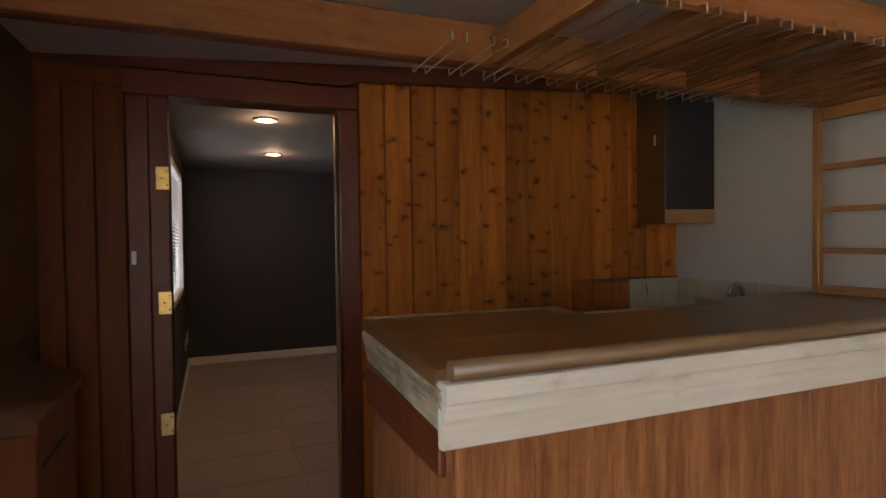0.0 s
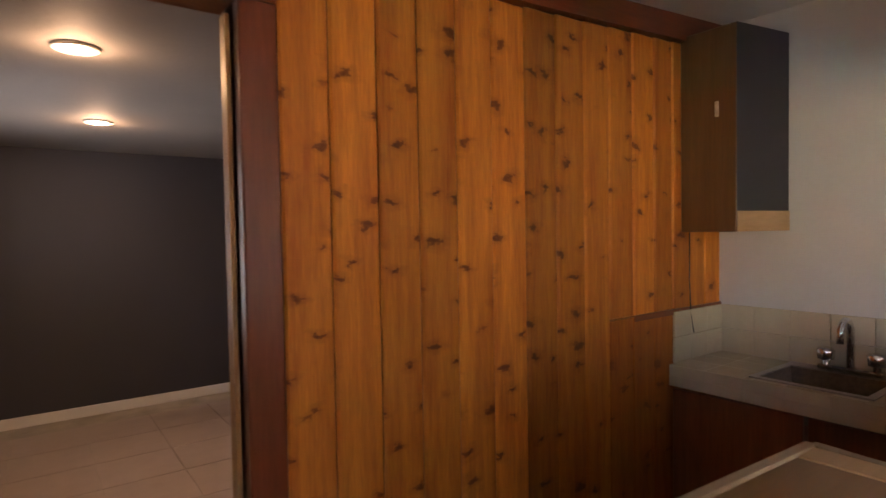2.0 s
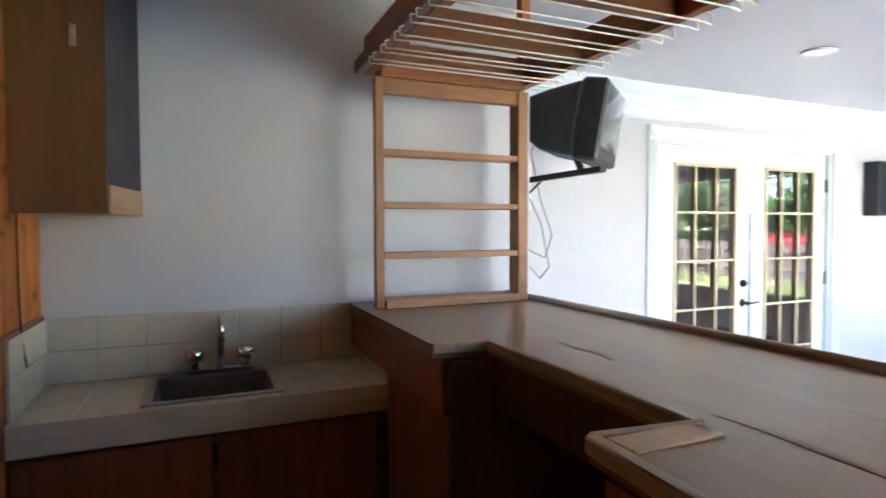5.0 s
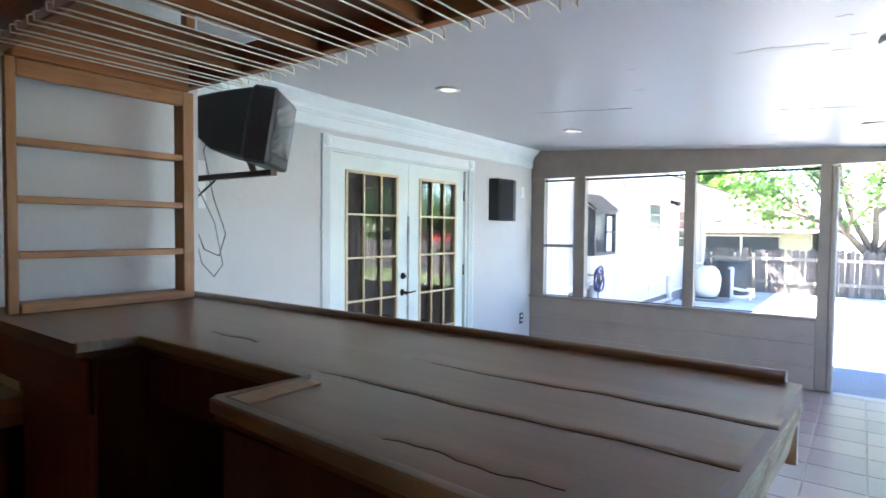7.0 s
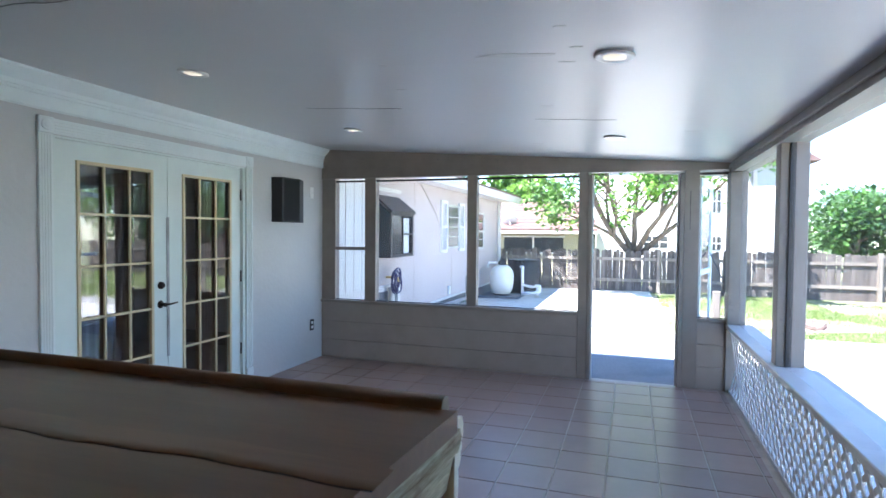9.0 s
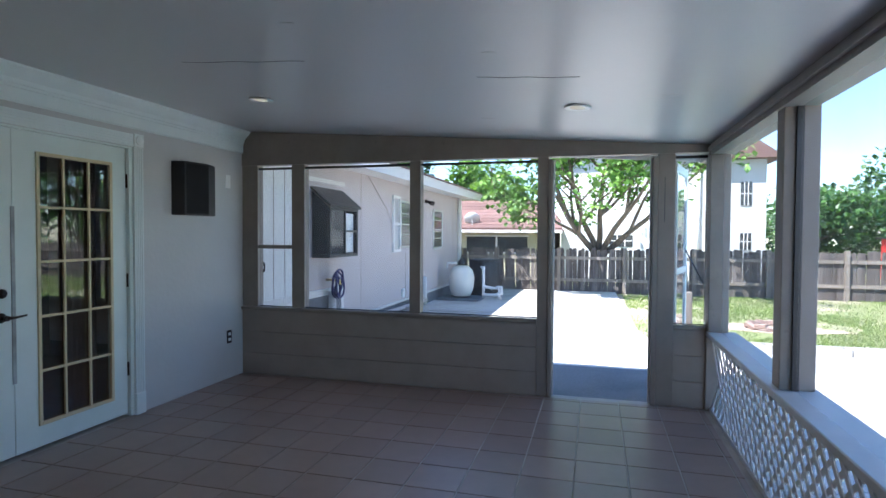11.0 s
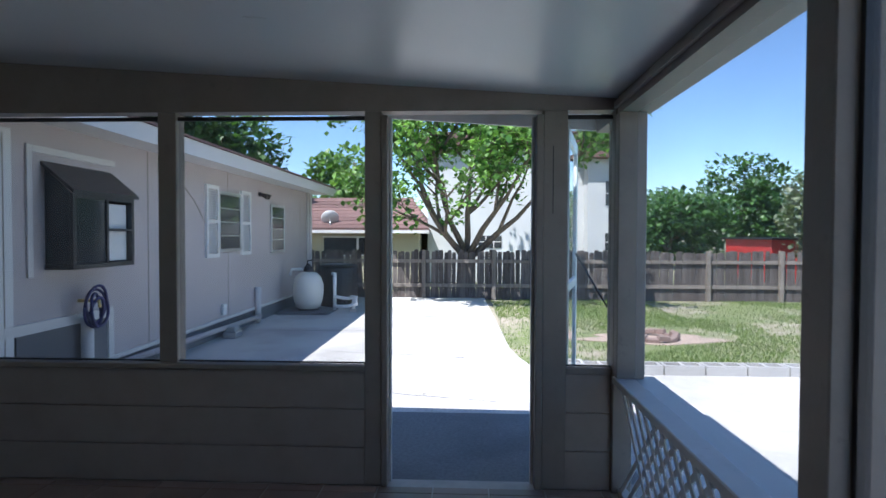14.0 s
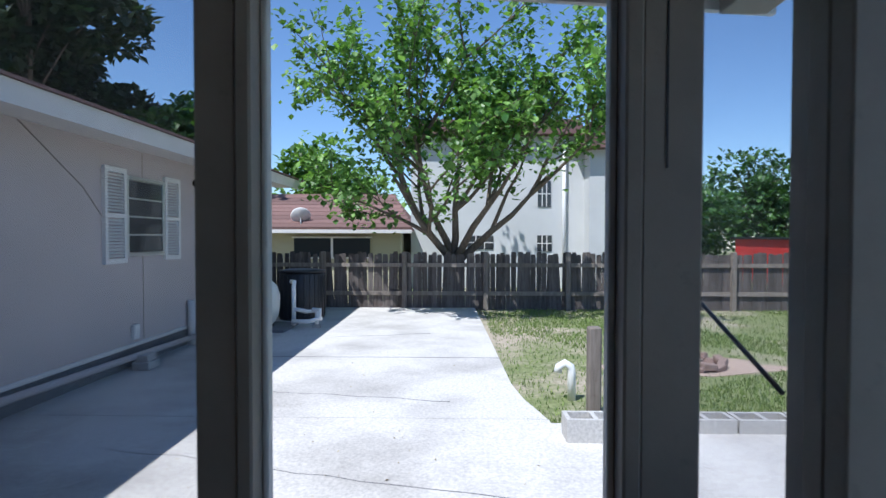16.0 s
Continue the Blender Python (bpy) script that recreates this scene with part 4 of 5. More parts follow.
for x in (0.88, 1.29, 1.70, 2.09):
    part("cross_beam", B((x - 0.019, 1.2725, RZ + 0.004, x + 0.019, 1.8345, RZ + 0.10), w=0.003), BEAM_Y, rk)
part("end_board", B((2.42, 1.2725, RZ - 0.02, 2.50, 1.8345, RZ + 0.10), w=0.003), BEAM_Y, rk)
part("top_board", B((1.32, 1.2725, RZ + 0.06, 1.69, 1.8345, RZ + 0.075)), BEAM_Y, rk)
for x in (0.92, 2.46):
    part("hanger", B((x - 0.02, 1.236, RZ + 0.1005, x + 0.02, 1.271, ceil_z(x, 1.25) - 0.002)), BEAM_X, rk)
part("hanger", B((-0.3, 1.836, RZ + 0.131, -0.26, 1.871, ceil_z(-0.28, 1.85) - 0.001)), BEAM_X, rk)
for i in range(14):
    for dx in (0.0, 0.042):
        x = 0.62 + i * 0.125 + dx
        y0 = 1.222 if x > 0.86 else 1.60
        z = RZ - 0.022 + 0.003 * math.sin(i * 2.1)
        t = bmesh.new()
        tube(t, [(x, y0 + 0.02, RZ + 0.002), (x, y0 - 0.005, RZ - 0.002), (x, y0 - 0.006, z - 0.004), (x, y0 + 0.02, z), (x, 1.875, z), (x, 1.912, z - 0.002), (x, 1.914, z + 0.018), (x, 1.90, RZ + 0.002)], 0.0026, seg=5)
        part("wire", t, WIRE, rk)

# shelf standing on the bar against the sink wall
sf = thing("shelf", "open pine shelf with three boards standing on the bar", "shelf")
SXa, SXb = 2.42, 2.49
for a, b in ((1.255, 1.298), (1.826, 1.856)):
    part("upright", B((SXa, a, BZ + 0.001, SXb if a < 1.5 else SXa + 0.03, b, RZ - 0.021), w=0.003), SHELF_Z, sf)
for z in (1.302, 1.477, 1.658):
    part("board", B((SXa + 0.004, 1.2985, z - 0.012, SXb, 1.8255, z + 0.010), w=0.002), SHELF_Y, sf)
part("base_board", B((SXa - 0.01, 1.2985, BZ + 0.001, SXb + 0.02, 1.8255, BZ + 0.032), w=0.003), SHELF_Y, sf)
part("top_rail", B((SXa + 0.002, 1.2985, RZ - 0.075, SXa + 0.03, 1.8255, RZ - 0.0215), w=0.003), SHELF_Y, sf)

# ---- the sink corner ----
ct = thing("sink_counter", "cream tiled counter with splash tiles beside the bar", "counter")
CZ, CX = 0.91, 2.25
SX0, SX1, SY0, SY1 = 2.295, 2.628, 2.195, 2.548
part("base", B((CX + 0.0014, 1.862, CZ - 0.084, 2.655, SY0, CZ - 0.0014), (CX + 0.0014, SY1, CZ - 0.084, 2.655, 2.855, CZ - 0.0014), (CX + 0.0014, SY0 + 0.0001, CZ - 0.084, SX0, SY1 - 0.0001, CZ - 0.0014), (SX1, SY0 + 0.0001, CZ - 0.084, 2.655, SY1 - 0.0001, CZ - 0.0014)), CGROUT, ct)


def ctile(x0, y0, z0, x1, y1, z1):
    part("tile", B((x0, y0, z0, x1, y1, z1), w=0.0015), CTILE, ct)


nx, ny = 3, 7
for i in range(nx):
    for j in range(ny):
        a, b = CX + 0.004 + i * 0.134, CX + 0.002 + (i + 1) * 0.134
        c, d = 1.864 + j * 0.1415, 1.862 + (j + 1) * 0.1415
        if a < SX1 and b > SX0 and c < SY1 and d > SY0:
            if c < SY0:
                ctile(a, c, CZ - 0.007, b, SY0, CZ)
            elif d > SY1:
                ctile(a, SY1, CZ - 0.007, b, d, CZ)
            elif a < SX0 - 0.02:
                ctile(a, c, CZ - 0.007, SX0, d, CZ)
            continue
        ctile(a, c, CZ - 0.007, b, d, CZ)
for j in range(7):
    c, d = 1.864 + j * 0.1415, 1.862 + (j + 1) * 0.1415
    ctile(CX, c, CZ - 0.042, CX + 0.0115, d, CZ - 0.0005)
    ctile(CX, c, CZ - 0.085, CX + 0.0115, d, CZ - 0.044)
    for k in range(2):
        ctile(2.648, c, CZ + 0.001 + k * 0.104, 2.6595, d, CZ + 0.103 + k * 0.104)
for i in range(3):
    for k in range(2):
        ctile(2.283 + i * 0.122, YN - 0.012, CZ + 0.001 + k * 0.104, 2.403 + i * 0.122, YN - 0.001, CZ + 0.103 + k * 0.104)
        ctile(2.283 + i * 0.122, 1.8605, CZ + 0.001 + k * 0.104, 2.403 + i * 0.122, 1.8715, CZ + 0.103 + k * 0.104)
sink = thing("sink", "small stainless steel bar sink set in the tiled counter", "sink")
bm = bmesh.new()
box(bm, SX0 - 0.012, SY0 - 0.012, CZ, SX1 + 0.012, SY0 + 0.012, CZ + 0.006)
box(bm, SX0 - 0.012, SY1 - 0.012, CZ, SX1 + 0.012, SY1 + 0.012, CZ + 0.006)
box(bm, SX0 - 0.012, SY0 + 0.0121, CZ, SX0 + 0.012, SY1 - 0.0121, CZ + 0.006)
box(bm, SX1 - 0.06, SY0 + 0.0121, CZ, SX1 + 0.012, SY1 - 0.0121, CZ + 0.006)
part("rim", bm, STEEL, sink)
bm = bmesh.new()
x0, x1, y0, y1, zb = SX0 + 0.012, SX1 - 0.06, SY0 + 0.012, SY1 - 0.012, CZ - 0.14
v = [bm.verts.new(p) for p in ((x0, y0, CZ + 0.001), (x1, y0, CZ + 0.001), (x1, y1, CZ + 0.001), (x0, y1, CZ + 0.001), (x0 + 0.02, y0 + 0.02, zb), (x1 - 0.02, y0 + 0.02, zb), (x1 - 0.02, y1 - 0.02, zb), (x0 + 0.02, y1 - 0.02, zb))]
for f in ((0, 1, 5, 4), (1, 2, 6, 5), (2, 3, 7, 6), (3, 0, 4, 7), (4, 5, 6, 7)):
    bm.faces.new([v[i] for i in f])
bmesh.ops.recalc_face_normals(bm, faces=bm.faces[:])
bmesh.ops.reverse_faces(bm, faces=bm.faces[:])
part("basin", bm, BASIN, sink)
part("drain", lathe(bmesh.new(), [(0.03, zb + 0.001), (0.03, zb + 0.004), (0.02, zb + 0.003)], (x0 + x1) / 2, (y0 + y1) / 2, 16), CHROME, sink)
fc = thing("faucet", "chrome gooseneck faucet with two clear knobs", "faucet")
FX, FY = 2.60, 2.348
part("base", B((FX - 0.022, FY - 0.105, CZ + 0.0065, FX + 0.022, FY + 0.105, CZ + 0.026), w=0.006), CHROME, fc)
sb = bmesh.new()
tube(sb, [(FX, FY, CZ + 0.026), (FX, FY, CZ + 0.145)] + [(FX - 0.05 + 0.05 * math.cos(a), FY, CZ + 0.145 + 0.058 * math.sin(a)) for a in (0.4, 0.8, 1.2, 1.57, 2.0, 2.4, 2.8)] + [(FX - 0.102, FY, CZ + 0.125)], 0.013, 0.0115, 10)
part("spout", sb, CHROME, fc)
for dy in (-0.08, 0.08):
    part("knob", lathe(bmesh.new(), [(0.012, CZ + 0.026), (0.012, CZ + 0.04), (0.029, CZ + 0.046), (0.032, CZ + 0.078), (0.022, CZ + 0.088)], FX, FY + dy, 8), CHROME, fc)
sc = thing("sink_cabinet", "red-brown base cabinet with two warped doors", "cabinet")
part("carcass", B((CX + 0.06, 1.90, 0.0, 2.65, 2.85, CZ - 0.20)), RED_DOOR, sc)
for a, b, ang in ((1.90, 2.368, 0.0), (2.384, 2.85, 2.5)):
    d = part("door", B((0, 0, 0.05, 0.02, b - a, CZ - 0.10), w=0.003), RED_DOOR, sc)
    d.matrix_world = pose(CX + 0.035, a, 0, 0, 0, ang)
uc = thing("wall_cabinet", "brown wall cabinet with a black side and light bottom strip", "cabinet")
part("front", B((2.347, 2.634, 1.438, 2.367, YN - 0.001, 2.222), w=0.003), CAB_WOOD, uc)
for nm, z0, z1, mt, off, lb in (("side", 1.517, 2.222, DARKBOX, 0.0, "matt black side panel"), ("bottom_strip", 1.438, 1.5165, LIGHT_STRIP, 0.004, "light wooden strip")):
    bm = bmesh.new()
    prism(bm, [(2.348, 2.633 - off), (2.655, 2.580 - off), (2.655, 2.600), (2.3675, 2.653)], "z", z0, z1)
    part(nm, bm, mt, uc, lb)
bm = bmesh.new()
prism(bm, [(2.3675, 2.6535), (2.655, 2.6005), (2.655, YN - 0.001), (2.3675, YN - 0.001)], "z", 1.440, 1.453)
part("bottom", bm, CAB_WOOD, uc)
part("latch", B((2.340, 2.70, 1.88, 2.3465, 2.715, 1.94), w=0.002), ALU, uc, "small bright latch")
wi = bmesh.new()
tube(wi, [(2.405, YN - 0.004, 1.45), (2.40, YN - 0.006, 1.25), (2.405, YN - 0.008, 1.10), (2.415, YN - 0.016, 1.02)], 0.0025)
solid("loose_wire", wi, BLACKP, "thin loose wire hanging down the splash tiles", "wire")

# ---- far room beyond the doorway ----
RX0, RX1, RY0, RY1, R2Z = -0.245, 2.3, YN + 0.131, 6.98, 2.16
structure("wall_far_north", B((RX0 - 0.1, RY1, 0, RX1 + 0.1, RY1 + 0.1, 2.3)), DARKWALL, "charcoal-painted end wall of the far room", "wall")
structure("wall_far_east", B((RX1, RY0, 0, RX1 + 0.1, RY1, 2.3)), DARKWALL, "charcoal-painted wall of the far room", "wall")
WY0, WY1, WZ0, WZ1 = 4.45, 6.01, 0.90, 1.97
structure("wall_far_west", B((RX0 - 0.1, RY0, 0, RX0, WY0, 2.3), (RX0 - 0.1, WY1, 0, RX0, RY1, 2.3), (RX0 - 0.1, WY0, 0, RX0, WY1, WZ0), (RX0 - 0.1, WY0, WZ1, RX0, WY1, 2.3)), DARKWALL, "charcoal-painted wall with a window", "wall")
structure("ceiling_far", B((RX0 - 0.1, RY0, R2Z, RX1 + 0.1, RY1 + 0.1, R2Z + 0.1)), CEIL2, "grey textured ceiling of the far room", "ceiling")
ff = structure("floor_far", B((RX0 - 0.1, RY0 - 0.12, -0.1, RX1 + 0.1, RY1 + 0.1, -0.004)), GROUT, "pale tiled floor of the far room", "floor")
TS = 0.45
for i in range(6):
    for j in range(9):
        a, b = max(RX0, RX0 + 0.28 + (i - 1) * TS), min(RX1, RX0 + 0.28 + i * TS)
        c, d = max(RY0 - 0.1, RY0 + (j - 1) * TS + 0.1), min(RY1, RY0 + j * TS + 0.1)
        if b - a > 0.03 and d - c > 0.03:
            part("floor_tile", B((a + 0.0025, c + 0.0025, -0.004, b - 0.0025, d - 0.0025, 0.002)), TILE2, ff)
structure("baseboard", B((RX0 + 0.016, RY1 - 0.016, 0.002, RX1 - 0.001, RY1 - 0.0005, 0.085), (RX0 + 0.0005, RY0, 0.002, RX0 + 0.015, RY1 - 0.001, 0.085)), WHITE, "white painted baseboard", "baseboard")
w2 = thing("window_1", "white-framed window with closed horizontal blinds", "window", kind="structure")
part("window_frame", B((RX0 - 0.05, WY0, WZ0, RX0 + 0.012, WY0 + 0.05, WZ1), (RX0 - 0.05, WY1 - 0.05, WZ0, RX0 + 0.012, WY1, WZ1), (RX0 - 0.05, WY0 + 0.051, WZ1 - 0.05, RX0 + 0.012, WY1 - 0.051, WZ1), (RX0 - 0.05, WY0 + 0.051, WZ0, RX0 + 0.012, WY1 - 0.051, WZ0 + 0.04), w=0.003), WHITE, w2)
part("daylight", B((RX0 - 0.095, WY0, WZ0, RX0 - 0.09, WY1, WZ1)), SKYLIT, w2, "bright daylight behind the blind")
for k in range(32):
    z = WZ0 + 0.06 + k * 0.0295
    bm = bmesh.new()
    prism(bm, [(RX0 - 0.035, z), (RX0 - 0.012, z + 0.013), (RX0 - 0.0115, z + 0.0145), (RX0 - 0.0345, z + 0.0015)], "y", WY0 + 0.055, WY1 - 0.055)
    part("slat", bm, WHITE, w2)
for y in (6.55, 6.72, 6.20):
    o = thing("wall_plate", "white outlet plate low on the charcoal wall", "outlet")
    part("plate", B((RX0 + 0.0005, y, 0.30, RX0 + 0.008, y + 0.07, 0.42), w=0.002), WHITE, o)
    part("socket", B((RX0 + 0.0085, y + 0.022, 0.33, RX0 + 0.0095, y + 0.048, 0.39)), FASCIA, o)
for x, y in ((0.355, 4.05), (0.553, 5.57)):
    downlight(x, y, R2Z, 0.0, LAMP_ON, "recessed round ceiling light glowing warm yellow")
    l = new("lamp_light", bpy.data.lights.new("lamp_light", "POINT"))
    l.data.energy, l.data.color, l.data.shadow_soft_size = 0.27, (1.0, 0.76, 0.52), 0.05
    l.location = (x, y, R2Z - 0.06)
for x, y in ((2.375, -0.345), (0.226, -0.226), (2.33, -2.08), (0.28, -2.20)):
    l = new("lamp_light", bpy.data.lights.new("lamp_light", "SPOT"))
    l.data.energy, l.data.color, l.data.shadow_soft_size = 1.6, (1.0, 0.80, 0.55), 0.05
    l.data.spot_size, l.data.spot_blend = radians(120), 0.6
    l.location = (x, y, ceil_z(x, y) - 0.03)

# ---- outside: the house ----
HX, HY1 = 3.44, -12.45
hs = thing("house", "pinkish stucco bungalow with white shutters and low eaves", "house")
part("wall", B((HX, HY1, 0.16, HX + 6, YS - 0.102, 2.28)), STUCCO, hs)
part("footing", B((HX + 0.02, HY1 + 0.02, -0.10, HX + 6, YS - 0.102, 0.159)), CONC_D, hs, "grey concrete footing")
part("drip_ledge", B((HX - 0.025, HY1, 0.15, HX - 0.0005, YS - 0.4, 0.19), w=0.006), FASCIA, hs)
part("soffit", B((2.95, HY1 - 0.35, 2.205, HX - 0.001, -4.02, 2.225)), FASCIA, hs)
bm = bmesh.new()
prism(bm, [(2.92, 2.15), (2.945, 2.15), (2.945, 2.31), (2.92, 2.31)], "y", HY1 - 0.37, -4.0)
part("fascia", bm, FASCIA, hs, "weathered white fascia board")
bm = bmesh.new()
prism(bm, [(2.89, 2.312), (HX + 3, 2.95), (HX + 3, 2.99), (2.89, 2.335)], "y", HY1 - 0.40, -3.99)
part("roof", bm, SHINGLE, hs)
part("corner_board", B((HX - 0.03, HY1 - 0.015, 0.2, HX - 0.0005, HY1 + 0.10, 2.20), w=0.003), FASCIA, hs)
part("downpipe", tube(bmesh.new(), [(HX - 0.045, HY1 + 0.35, 2.2), (HX - 0.045, HY1 + 0.35, 0.3)], 0.025), FASCIA, hs)
for y in (-6.30, -8.28, -11.7):
    part("wall_joint", B((HX - 0.003, y, 0.2, HX - 0.0005, y + 0.012, 2.2)), FRAMEP, hs)
part("diagonal_crack", tube(bmesh.new(), [(HX - 0.001, -6.55, 2.2), (HX - 0.001, -7.3, 1.75), (HX - 0.001, -7.62, 1.45)], 0.006), FRAMEP, hs)
part("vent_pipe", tube(bmesh.new(), [(5.2, -9.8, 2.6), (5.2, -9.8, 3.15)], 0.06), ALU, hs)


def house_window(y0, y1, z0, z1, shutters):
    w = part("window", B((HX - 0.03, y0, z0, HX - 0.0005, y0 + 0.04, z1), (HX - 0.03, y1 - 0.04, z0, HX - 0.0005, y1, z1), (HX - 0.03, y0 + 0.041, z1 - 0.04, HX - 0.0005, y1 - 0.041, z1), (HX - 0.03, y0 + 0.041, z0, HX - 0.0005, y1 - 0.041, z0 + 0.04), w=0.003), ALU, hs, "aluminium sash window with dark panes")
    n = 4
    for k in range(n):
        a, b = z0 + 0.04 + (z1 - z0 - 0.08) * k / n, z0 + 0.04 + (z1 - z0 - 0.08) * (k + 1) / n
        part("pane", B((HX - 0.018, y0 + 0.042, a + 0.008, HX - 0.014, y1 - 0.042, b - 0.008)), CRT, w)
        if k:
            part("sash_bar", B((HX - 0.026, y0 + 0.041, a - 0.009, HX - 0.006, y1 - 0.041, a + 0.007)), ALU, w)
    if shutters:
        for a, b in ((y0 - 0.36, y0 - 0.005), (y1 + 0.005, y1 + 0.365)):
            s = part("shutter", B((HX - 0.035, a, z0 - 0.06, HX - 0.0005, a + 0.045, z1 + 0.06), (HX - 0.035, b - 0.045, z0 - 0.06, HX - 0.0005, b, z1 + 0.06), (HX - 0.035, a + 0.0451, z0 - 0.06, HX - 0.0005, b - 0.0451, z0 - 0.01), (HX - 0.035, a + 0.0451, z1 + 0.01, HX - 0.0005, b - 0.0451, z1 + 0.06), (HX - 0.035, a + 0.0451, (z0 + z1) / 2 - 0.02, HX - 0.0005, b - 0.0451, (z0 + z1) / 2 + 0.02)), WHITE, hs, "white louvred shutter")
            k = z0 + 0.005
            bm = bmesh.new()
            while k < z1 - 0.01:
                if abs(k + 0.014 - (z0 + z1) / 2) > 0.03:
                    prism(bm, [(HX - 0.030, k), (HX - 0.008, k + 0.022), (HX - 0.006, k + 0.022), (HX - 0.028, k)], "y", a + 0.046, b - 0.046)
                k += 0.032
            lv = part("louvres", bm, WHITE, s)


house_window(-8.69, -7.94, 1.09, 1.92, True)
house_window(-10.67, -9.97, 1.02, 1.85, False)

# garden window standing out from the house wall
GX, GA, GB = 3.20, -5.65, -4.83
gw = part("garden_window", B((GX, GA, 1.05, HX - 0.001, GB, 1.09), w=0.004), BRONZE, hs, "black box-bay garden window with a sloping roof")
for y in (GA, GB - 0.04):
    part("frame_post", B((GX, y, 1.091, GX + 0.035, y + 0.04, 1.66)), BRONZE, gw)
    bm = bmesh.new()
    prism(bm, [(GX + 0.036, 1.091), (HX - 0.002, 1.091), (HX - 0.002, 1.85), (GX + 0.036, 1.665)], "y", y + 0.012, y + 0.028)
    part("side_pane", bm, CRT, gw, "dark glass side")
part("frame_post", B((GX, -5.28, 1.091, GX + 0.035, -5.25, 1.66)), BRONZE, gw)
part("frame_rail", B((GX, GA + 0.041, 1.625, GX + 0.035, GB - 0.041, 1.66)), BRONZE, gw)
part("frame_rail", B((GX - 0.002, GA + 0.041, 1.36, GX + 0.030, -5.281, 1.385)), BRONZE, gw)
part("front_pane", B((GX + 0.012, -5.249, 1.092, GX + 0.017, GB - 0.045, 1.624)), CRT, gw, "dark glass front")
# Bright reflection in the right-hand pane, put in as a white board.
part("board", B((GX + 0.05, GA + 0.045, 1.10, GX + 0.06, -5.285, 1.60)), WHITE, gw, "white board standing in for the pane's bright reflection")
bm = bmesh.new()
prism(bm, [(GX - 0.03, 1.655), (HX - 0.001, 1.88), (HX - 0.001, 1.91), (GX - 0.03, 1.685)], "y", GA - 0.03, GB + 0.03)
part("sloped_top", bm, BRONZE, gw)
for c in ((HX - 0.02, -4.70, 1.0, HX - 0.001, -4.645, 2.02), (HX - 0.02, -5.72, 1.965, HX - 0.001, -4.701, 2.02)):
    part("trim_strip", B(c, w=0.003), FASCIA, gw)
sd = part("side_door", B((HX - 0.02, -4.50, 0.16, HX - 0.001, -3.66, 2.1), w=0.003), WHITE, hs, "white board door")
for k in range(4):
    part("groove", B((HX - 0.0225, -4.42 + k * 0.22, 0.2, HX - 0.0205, -4.41 + k * 0.22, 2.06)), FRAMEP, sd)
part("door_pull", tube(bmesh.new(), [(HX - 0.03, -3.78, 0.95), (HX - 0.04, -3.78, 1.0), (HX - 0.03, -3.78, 1.05)], 0.008), IRON, sd)
fl = thing("floodlight", "small dark twin floodlight under the eaves", "lamp")
part("base", tube(bmesh.new(), [(HX - 0.001, -9.47, 1.98), (HX - 0.04, -9.47, 1.98)], 0.04), IRON, fl)
for dy in (-0.06, 0.06):
    part("head", tube(bmesh.new(), [(HX - 0.04, -9.47 + dy * 0.3, 1.98), (HX - 0.10, -9.47 + dy, 1.96), (HX - 0.16, -9.47 + dy * 1.2, 1.93)], 0.02, 0.045, 10), IRON, fl)
ob = thing("outlet_box", "white weatherproof box on the stucco", "outlet")
part("box", B((HX - 0.04, -8.13, 0.23, HX - 0.001, -8.03, 0.38), w=0.006), PVC, ob)
part("flap", B((HX - 0.048, -8.125, 0.30, HX - 0.0405, -8.035, 0.375), w=0.003), PVC, ob)
pp = thing("drain_pipe", "long grey pipe lying along the house footing", "pipe")
part("run", tube(bmesh.new(), [(HX - 0.10, -5.3, 0.13), (HX - 0.10, -9.25, 0.05)], 0.032, seg=10), STUCCO, pp)
part("riser", tube(bmesh.new(), [(HX - 0.06, -9.25, -0.05), (HX - 0.06, -9.25, 0.50)], 0.045, seg=10), FASCIA, pp)
part("riser", tube(bmesh.new(), [(HX - 0.09, -5.20, -0.05), (HX - 0.09, -5.20, 0.62)], 0.05, seg=10), FASCIA, pp)
br = thing("loose_bricks", "two rough grey bricks lying by the footing", "brick")
part("brick", B((3.18, -8.12, -0.06, 3.36, -7.9, 0.02), w=0.008), BLOCKM, br)
part("brick", B((3.20, -8.10, 0.021, 3.34, -7.92, 0.09), w=0.008), BLOCKM, br)
cd = thing("crawl_door", "small weathered access door with a pale frame in the footing", "hatch")
part("frame", B((HX - 0.03, -5.66, 0.57, HX - 0.001, -3.72, 0.65), (HX - 0.03, -5.66, -0.05, HX - 0.001, -5.58, 0.569)), FASCIA, cd)
part("panel", B((HX - 0.02, -5.579, -0.05, HX - 0.004, -4.52, 0.569)), CONC_D, cd)
hz = thing("garden_hose", "blue garden hose coiled over a tap", "hose")
for k in range(4):
    t = bmesh.new()
    tube(t, [(HX - 0.16 - 0.03 * math.sin(k * 2 + a), -5.22 + (0.085 + 0.014 * k) * math.cos(a) + 0.03 * math.sin(k * 3.0), 0.66 + (0.13 + 0.015 * k) * math.sin(a) + 0.02 * k) for a in [6.2832 * i / 16 for i in range(17)]], 0.013, seg=7)
    part("coil", t, HOSE, hz)
part("tap", tube(bmesh.new(), [(HX - 0.001, -5.22, 0.76), (HX - 0.18, -5.22, 0.76), (HX - 0.19, -5.22, 0.70)], 0.015), BRASS, hz)

